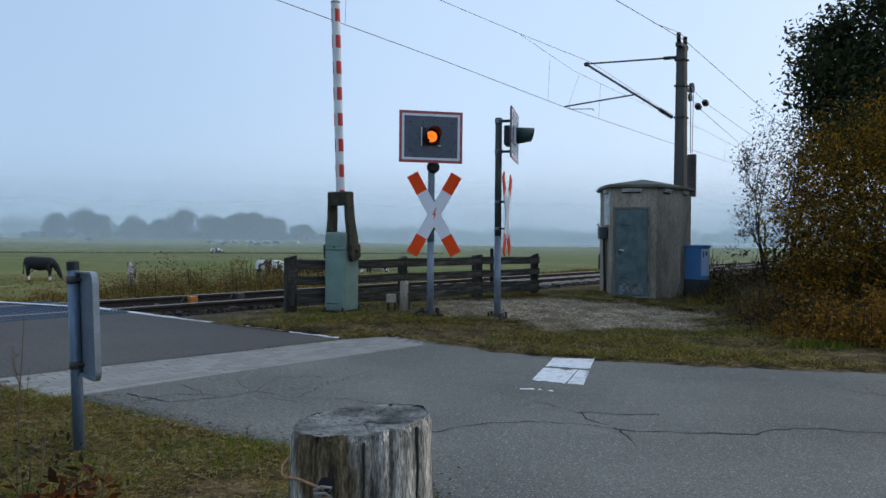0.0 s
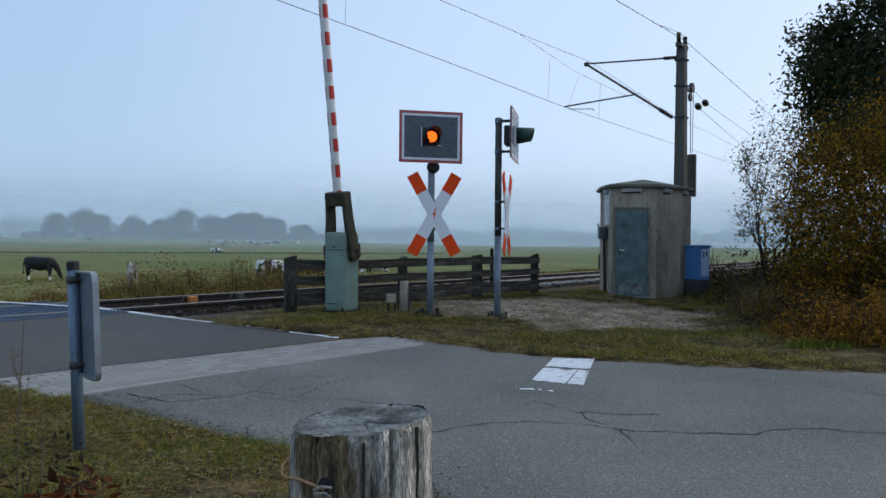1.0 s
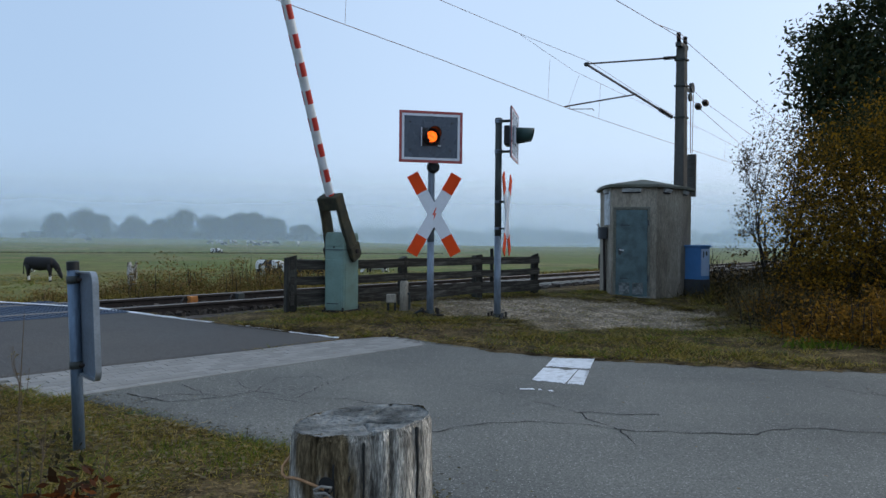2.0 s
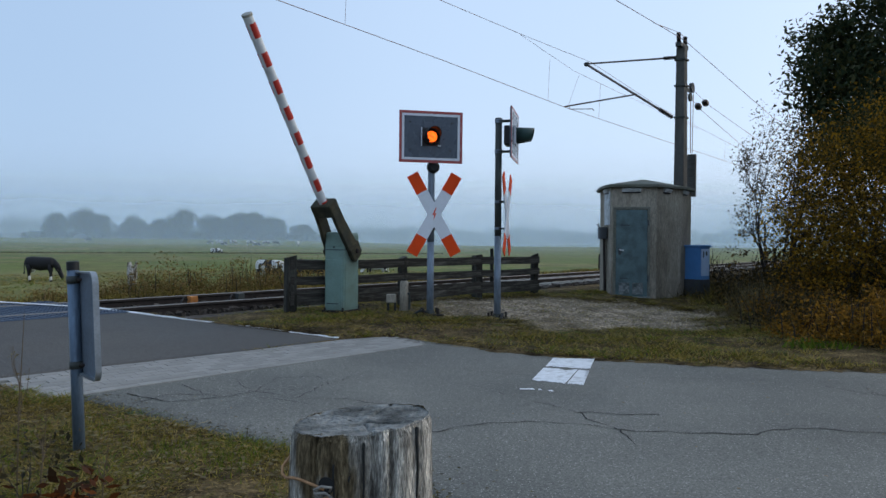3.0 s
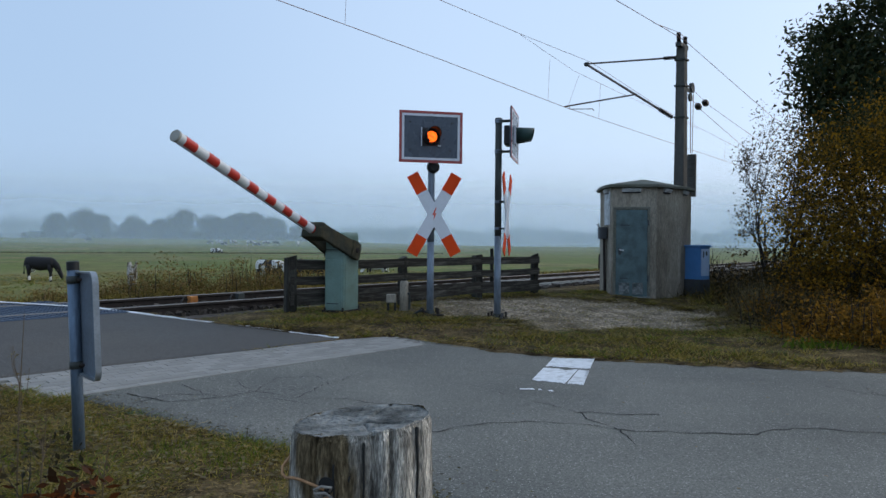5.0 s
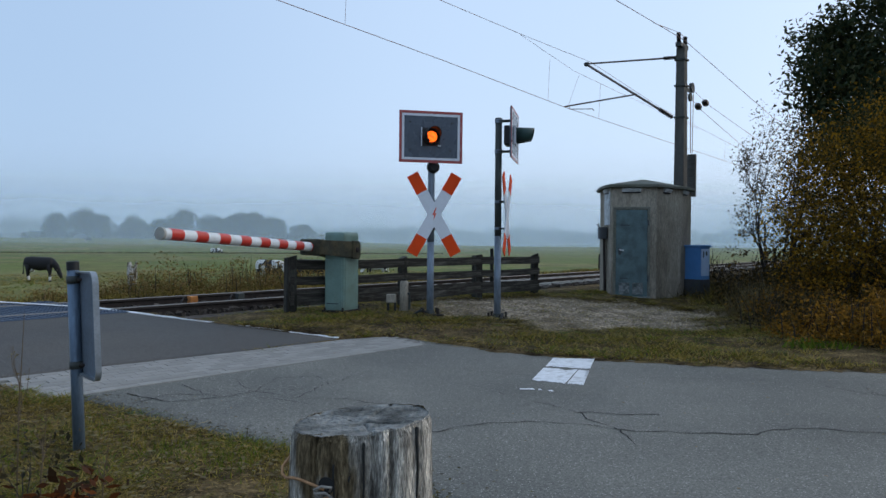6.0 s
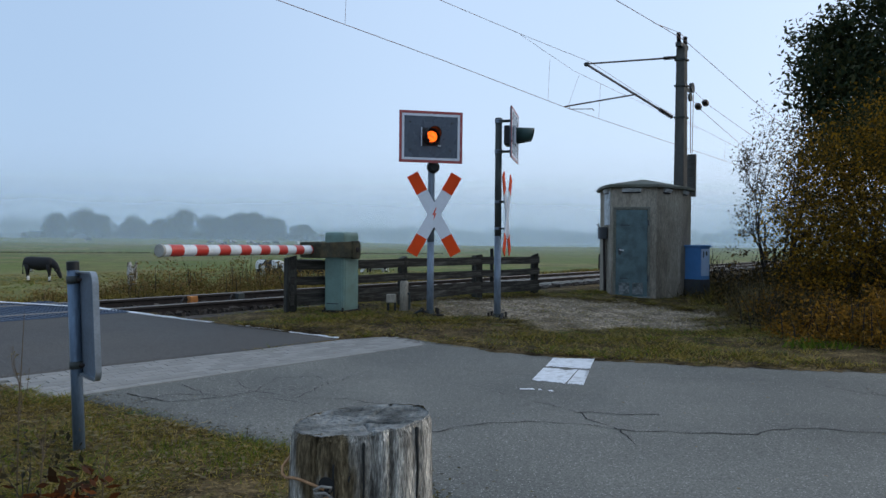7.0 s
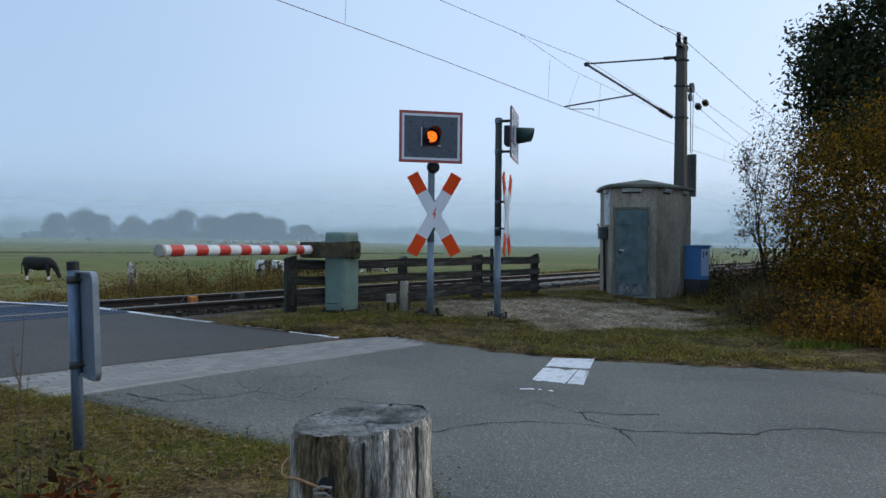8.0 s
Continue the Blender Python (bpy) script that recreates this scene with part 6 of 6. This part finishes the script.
# ---- cows ----
def cow(x, y, yaw, coat, label, down=True, lying=False, legs=COWBLACK, scale=1.0):
    z = level(x, y) - (0.45 if lying else 0.0)
    t = thing("cow", pose(x, y, z, 0, 0, yaw), label, "cow", "cows on the meadow")
    s = scale

    def loft(pts, radii, flat=1.0, seg=16):
        bm = bmesh.new()
        tube(bm, [(a * s, b * s, c * s) for a, b, c in pts], [r * s for r in radii], seg)
        for v in bm.verts:
            v.co.y *= flat
        return bm
    part("body", loft([(-0.95, 0, 1.12), (-0.88, 0, 1.10), (-0.6, 0, 1.05), (-0.1, 0, 0.98), (0.35, 0, 1.0), (0.62, 0, 1.04), (0.78, 0, 1.06)], [0.10, 0.27, 0.34, 0.38, 0.36, 0.30, 0.18], 0.82), coat, t, smooth=True)
    if down:
        part("neck", loft([(0.60, 0, 1.08), (0.88, 0, 0.88), (1.05, 0, 0.58)], [0.24, 0.18, 0.13], 0.75), coat, t, smooth=True)
        part("head", loft([(0.99, 0, 0.68), (1.08, 0, 0.52), (1.17, 0, 0.32), (1.22, 0, 0.20)], [0.07, 0.13, 0.10, 0.07], 0.8), coat, t, smooth=True)
        for e in (-1, 1):
            part("ear", loft([(1.02, e * 0.09, 0.63), (1.0, e * 0.26, 0.62)], [0.05, 0.02]), coat, t, smooth=True)
    else:
        part("neck", loft([(0.60, 0, 1.10), (0.85, 0, 1.25), (1.0, 0, 1.38)], [0.24, 0.17, 0.13], 0.75), coat, t, smooth=True)
        part("head", loft([(0.95, 0, 1.43), (1.08, 0, 1.38), (1.28, 0, 1.24), (1.36, 0, 1.18)], [0.08, 0.13, 0.10, 0.07], 0.8), coat, t, smooth=True)
    for lx, ly, fwd in ((-0.78, 0.17, -0.03), (-0.68, -0.17, 0.06), (0.45, 0.15, 0.0), (0.56, -0.15, 0.05)):
        hind = lx < 0
        bm = loft([(lx, ly, 0.95), (lx + (0.05 if hind else 0), ly, 0.66), (lx - (0.06 if hind else 0) + fwd, ly, 0.42), (lx + fwd, ly, 0.08), (lx + fwd + 0.03, ly, 0.0)], [0.17 if hind else 0.12, 0.12 if hind else 0.09, 0.055, 0.045, 0.06], 1.0, 10)
        part("leg", bm, legs, t, smooth=True)
        part("white_sock", loft([(lx - (0.035 if hind else 0) + fwd, ly, 0.30), (lx - (0.02 if hind else 0) + fwd, ly, 0.20), (lx + fwd, ly, 0.06)], [0.051, 0.050, 0.048], 1.0, 10), COWWHITE, t, "white lower leg", smooth=True)
    part("tail", loft([(-0.98, 0, 1.16), (-1.05, 0, 0.95), (-1.04, 0, 0.6), (-1.05, 0, 0.42)], [0.035, 0.022, 0.02, 0.045], 1.0, 8), coat, t, smooth=True)
    part("udder", loft([(-0.62, 0, 0.72), (-0.55, 0, 0.62), (-0.45, 0, 0.60)], [0.08, 0.14, 0.08]), COWWHITE, t, smooth=True)
    return t


GRAZER = cow(-22.2, 40.0, -6, COWBLACK, "black cow with white legs grazing head down", legs=COWBLACK)
cow(-8.75, 37.0, -28, PIED, "black and white pied cow grazing behind the fence", legs=PIED)
cow(-7.0, 38.5, 20, COWBLACK, "dark cow grazing behind the fence", legs=COWBLACK)
for k, (x, y, yw, co, dn, ly) in enumerate(((-40.7, 130, 20, PIED, True, True), (-64.2, 200, 150, PIED, True, False), (-62.1, 201, 10, PIED, True, False), (-60.0, 198, 200, PIED, False, True), (-58.6, 202, 30, PIED, True, False),
                                           (-52.6, 198, 10, PIED, True, False), (-50.6, 197, 170, PIED, True, True), (-48.6, 199, 20, PIED, True, False), (-46.2, 200, 5, COWBLACK, True, False), (-40.0, 200, 90, PIED, False, False), (-5.2, 56, 200, COWWHITE, True, True), (-98, 200, 30, COWBLACK, True, False))):
    cow(x, y, yw, co, ("white" if co is COWWHITE else "pied" if co is PIED else "black") + (" cow lying" if ly else " cow grazing") + " far out on the misty meadow", dn, ly, PIED)


# ---- far trees in the mist ----
def far_tree(x, y, h, w, seed):
    rng = np.random.RandomState(seed)
    z0 = level(x, y)
    t = thing("field_tree", pose(x, y, z0), "round-crowned tree fading in the mist", "tree", "trees beyond the meadow")
    bm, tips = bmesh.new(), []
    tube(bm, [(0, 0, -0.5), (0.1, 0, h * 0.2), (0, 0, h * 0.5)], [0.45, 0.32, 0.2], 7)
    for k in range(6):
        a = k * 1.05
        branch(bm, (0, 0, h * (0.18 + 0.05 * k)), Vector((math.cos(a), math.sin(a), 0.5)).normalized(), w * 0.35, 0.14, 1, rng, tips, 0.5, 0, (2, 3))
    part("trunk", bm, BARK, t)
    puffs, lob = [], []
    for k in range(16):
        a, q = k * 2.4, (0.2 + 0.8 * rng.rand())
        puffs.append((w * 0.36 * q * math.cos(a), w * 0.30 * q * math.sin(a), h * rng.uniform(0.30, 0.86 - 0.22 * q), w * rng.uniform(0.13, 0.21)))
    puffs.append((0, 0, h * 0.80, w * 0.22))
    for px, py, pz, pr in puffs:
        v = rng.normal(size=(420, 3))
        v *= (rng.uniform(0.3, 1.35, (420, 1)) ** 0.6) / np.linalg.norm(v, axis=1, keepdims=True)
        lob.append(v * np.array([pr, pr, min(pr, h * 0.2)]) + np.array([px, py, min(pz, h * 0.99 - min(pr, h * 0.2))]))
    c = np.concatenate(lob)
    quads(leaf_quads(c, 0.34, rng), 4, "crown", FARTREE, t)


FAR_D = 300.0
for k, (tree_x, hh, ww) in enumerate(((-160.5, 10.2, 10), (-152, 12.6, 13), (-139, 9.4, 11), (-128.5, 9.2, 10), (-120, 8.2, 9.5), (-105, 12.0, 12), (-96.5, 10.2, 11), (-85.5, 11.0, 12), (-76.5, 10.8, 13), (-70, 9.0, 9), (-59.5, 6.6, 10), (-146, 8.5, 9), (-112, 6.5, 8), (-91, 8.2, 9))):
    far_tree(tree_x, FAR_D + 8 * math.sin(k * 2.1), hh * 1.04, ww * 1.28, 200 + k)


def woods(x0, x1, y, h, seed, label):
    """A wood so far off that its trees merge."""
    rng = np.random.RandomState(seed)
    c = []
    x = x0
    while x < x1:
        w, hh = rng.uniform(9, 16), h * rng.uniform(0.65, 1.1)
        k = 560
        v = rng.normal(size=(k, 3)) * np.array([w * 0.35, 4, hh * 0.22]) + np.array([x, y, hh * 0.5])
        v[:, 2] = np.abs(v[:, 2]) + level(x, y)
        c.append(v)
        x += w * 0.55
    ob = quads(leaf_quads(np.concatenate(c), 1.15, rng), 4, "far_woods", FARTREE)
    tagged(ob, label, "woods", kind="stuff")


woods(-168, -52, 306, 2.4, 7, "hedge and bushes below the misty trees")
woods(-330, -230, 420, 12, 1, "pale far woods dissolving in mist")
woods(-130, 80, 560, 13, 2, "pale far woods dissolving in mist")
woods(60, 420, 620, 16, 3, "pale far woods dissolving in mist")

# ---- flat tinted sheets standing in for banks of mist over the meadow ----
for d, th, tall in ((50, 0.05, 10), (85, 0.09, 15), (130, 0.15, 21), (190, 0.21, 27), (262, 0.27, 32), (400, 0.58, 42)):
    ob = raw("mist_bank", [(-900, d, -5), (900, d, -5), (900, d, tall), (-900, d, tall)], [(0, 1, 2, 3)], fog_mat("mist", th, tall, level(0, d) + 2.4, level(0, d) - (0.2 if d < 350 else 12.0)))
    tagged(ob, "thin bank of grey-blue morning mist over the meadow", "mist", kind="backdrop")


# ---- fallen leaves and twigs on the verges ----
def litter(count, pick, seed, label, size=0.022):
    rng = np.random.RandomState(seed)
    c = []
    while len(c) < count:
        p = pick(rng)
        if p:
            c.append((p[0], p[1], ground_z(p[0], p[1]) + 0.012))
    q = leaf_quads(np.array(c), size, rng, 0.9)
    mid = q.mean(1, keepdims=True)
    q = mid + (q - mid) * np.array([1, 1, 0.3])
    tagged(quads(q, 4, "fallen_leaves", STRAW if seed % 2 else WEEDLEAF), label, "fallen leaves", kind="stuff")


litter(5200, near_verge, 1, "pale dead grass and leaves on the near verge", 0.026)
litter(2600, near_verge, 2, "brown fallen leaves on the near verge", 0.018)
litter(2500, far_verge, 4, "brown fallen leaves on the far verge", 0.022)
litter(1500, far_verge, 5, "pale dead leaves on the far verge", 0.020)


def near_edge(rng):
    x, y = along(MAIN_NEAR[1:6], rng.rand())
    d = abs(rng.normal()) * 0.16 - 0.08
    return x + d * 0.6, y + d, 1


def edge_litter():
    """Crumbs of soil, needles and dead blades along the near edge of the asphalt."""
    rng = np.random.RandomState(17)
    c = []
    while len(c) < 1300:
        x, y, _ = near_edge(rng)
        c.append((x, y, max(ground_z(x, y), road_z(x, y) if on_road(x, y) else -9) + 0.005))
    q = leaf_quads(np.array(c), 0.016, rng, 0.9)
    mid = q.mean(1, keepdims=True)
    q = mid + (q - mid) * np.array([1, 1, 0.25])
    tagged(quads(q, 4, "edge_litter", DARKGRASS), "crumbs of soil and dead grass on the road edge", "litter", kind="stuff")


edge_litter()


def road_bits(rng):
    x, y = rng.uniform(-2.5, 5), rng.uniform(3.0, 8.4)
    return (x, y, 1) if inside(x, y, ROAD_POLY) else None


def grit():
    rng = np.random.RandomState(9)
    c = []
    while len(c) < 160:
        p = road_bits(rng)
        if p:
            c.append((p[0], p[1], road_z(p[0], p[1]) + 0.006))
    q = leaf_quads(np.array(c), 0.014, rng, 0.9)
    mid = q.mean(1, keepdims=True)
    q = mid + (q - mid) * np.array([1, 1, 0.2])
    tagged(quads(q, 4, "road_grit", WEEDLEAF), "small leaves and grit on the asphalt", "grit", kind="stuff")


grit()


# ---- strip of light pavers between the two asphalts ----
def pavers():
    bed = strip("paver_strip", PAVE_FAR, PAVE_NEAR, PAVER_BED, 6, 40, "strip of light grey concrete pavers across the junction", "paving")
    for v in bed.data.vertices:
        v.co.z -= 0.010
    bm = B(0.192, 0.094, 0.05, pose(0, 0, 0), 0.004)
    me = bpy.data.meshes.new("paver")
    bm.to_mesh(me)
    bm.free()
    me.materials.append(PAVER)
    rnd = random.Random(3)
    rows_, cols_ = 9, 22
    for r in range(rows_):
        v = (r + 0.5) / rows_
        for c in range(cols_):
            u = (c + 0.25 + 0.5 * (r % 2)) / cols_
            pts = []
            for uu in (u, min(1.0, u + 0.01), max(0.0, u - 0.01)):
                a, b = along(PAVE_FAR, uu), along(PAVE_NEAR, uu)
                pts.append(Vector((a[0] + (b[0] - a[0]) * v, a[1] + (b[1] - a[1]) * v)))
            p, d = pts[0], (pts[1] - pts[2]).normalized()
            wide = math.dist(along(PAVE_FAR, u), along(PAVE_NEAR, u)) / rows_
            slope = math.degrees(math.atan((road_z(p.x + NX * 0.1, p.y + NY * 0.1) - road_z(p.x, p.y)) / 0.1))
            ob = new("paver", me)
            ob.parent = bed
            tilt = Matrix.Rotation(radians(slope), 4, Vector((TX, TY, 0)))
            yaw = math.degrees(math.atan2(d.y, d.x))
            ob.matrix_local = Matrix.Translation((p.x, p.y, road_z(p.x, p.y) - 0.019 + rnd.uniform(-0.0012, 0.0012))) @ tilt @ pose(0, 0, 0, rnd.uniform(-0.3, 0.3), rnd.uniform(-0.3, 0.3), yaw + rnd.uniform(-0.5, 0.5)) @ Matrix.Diagonal((0.99, min(1.05, wide / 0.098), 1, 1))


pavers()


# ---- what moves ----
def motions():
    # the boom comes down
    angles = [(0.0, 86.4), (0.5, 85.7), (0.8, 82.9), (1.0, 80.9), (1.5, 73.2), (2.2, 63.2), (2.8, 54.7), (3.0, 51.8), (3.5, 44.2), (4.0, 36.7), (4.5, 28.3), (5.0, 19.8), (5.5, 10.8), (5.8, 5.6), (6.0, 3.0), (6.2, 1.0), (6.5, 0.2), (7.0, 0.2), (8.0, 0.2)]
    walk(SWING, [(t, pose(0, 0, 1.0, -a, 0, 0)) for t, a in angles])
    # the lamp flashes once a second: the added drum turns its glowing side away and back
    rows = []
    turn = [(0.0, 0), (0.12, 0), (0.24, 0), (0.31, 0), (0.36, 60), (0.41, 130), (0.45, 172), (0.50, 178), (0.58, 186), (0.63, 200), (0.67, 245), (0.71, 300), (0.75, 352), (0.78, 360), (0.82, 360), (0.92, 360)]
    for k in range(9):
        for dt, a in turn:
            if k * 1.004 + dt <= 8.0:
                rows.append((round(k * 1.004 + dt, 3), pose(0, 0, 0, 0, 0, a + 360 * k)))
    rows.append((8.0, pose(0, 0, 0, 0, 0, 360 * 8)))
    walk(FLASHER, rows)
    # the grazing cow shifts a little
    walk(GRAZER, [(t, GRAZER.matrix_world @ pose(dx, 0, 0, 0, 0, 0)) for t, dx in ((0.0, 0.0), (1.5, 0.0), (3.0, 0.055), (4.5, 0.055), (6.0, 0.0), (7.0, -0.03), (7.5, -0.08), (8.0, -0.09))])


bpy.context.view_layer.update()
motions()
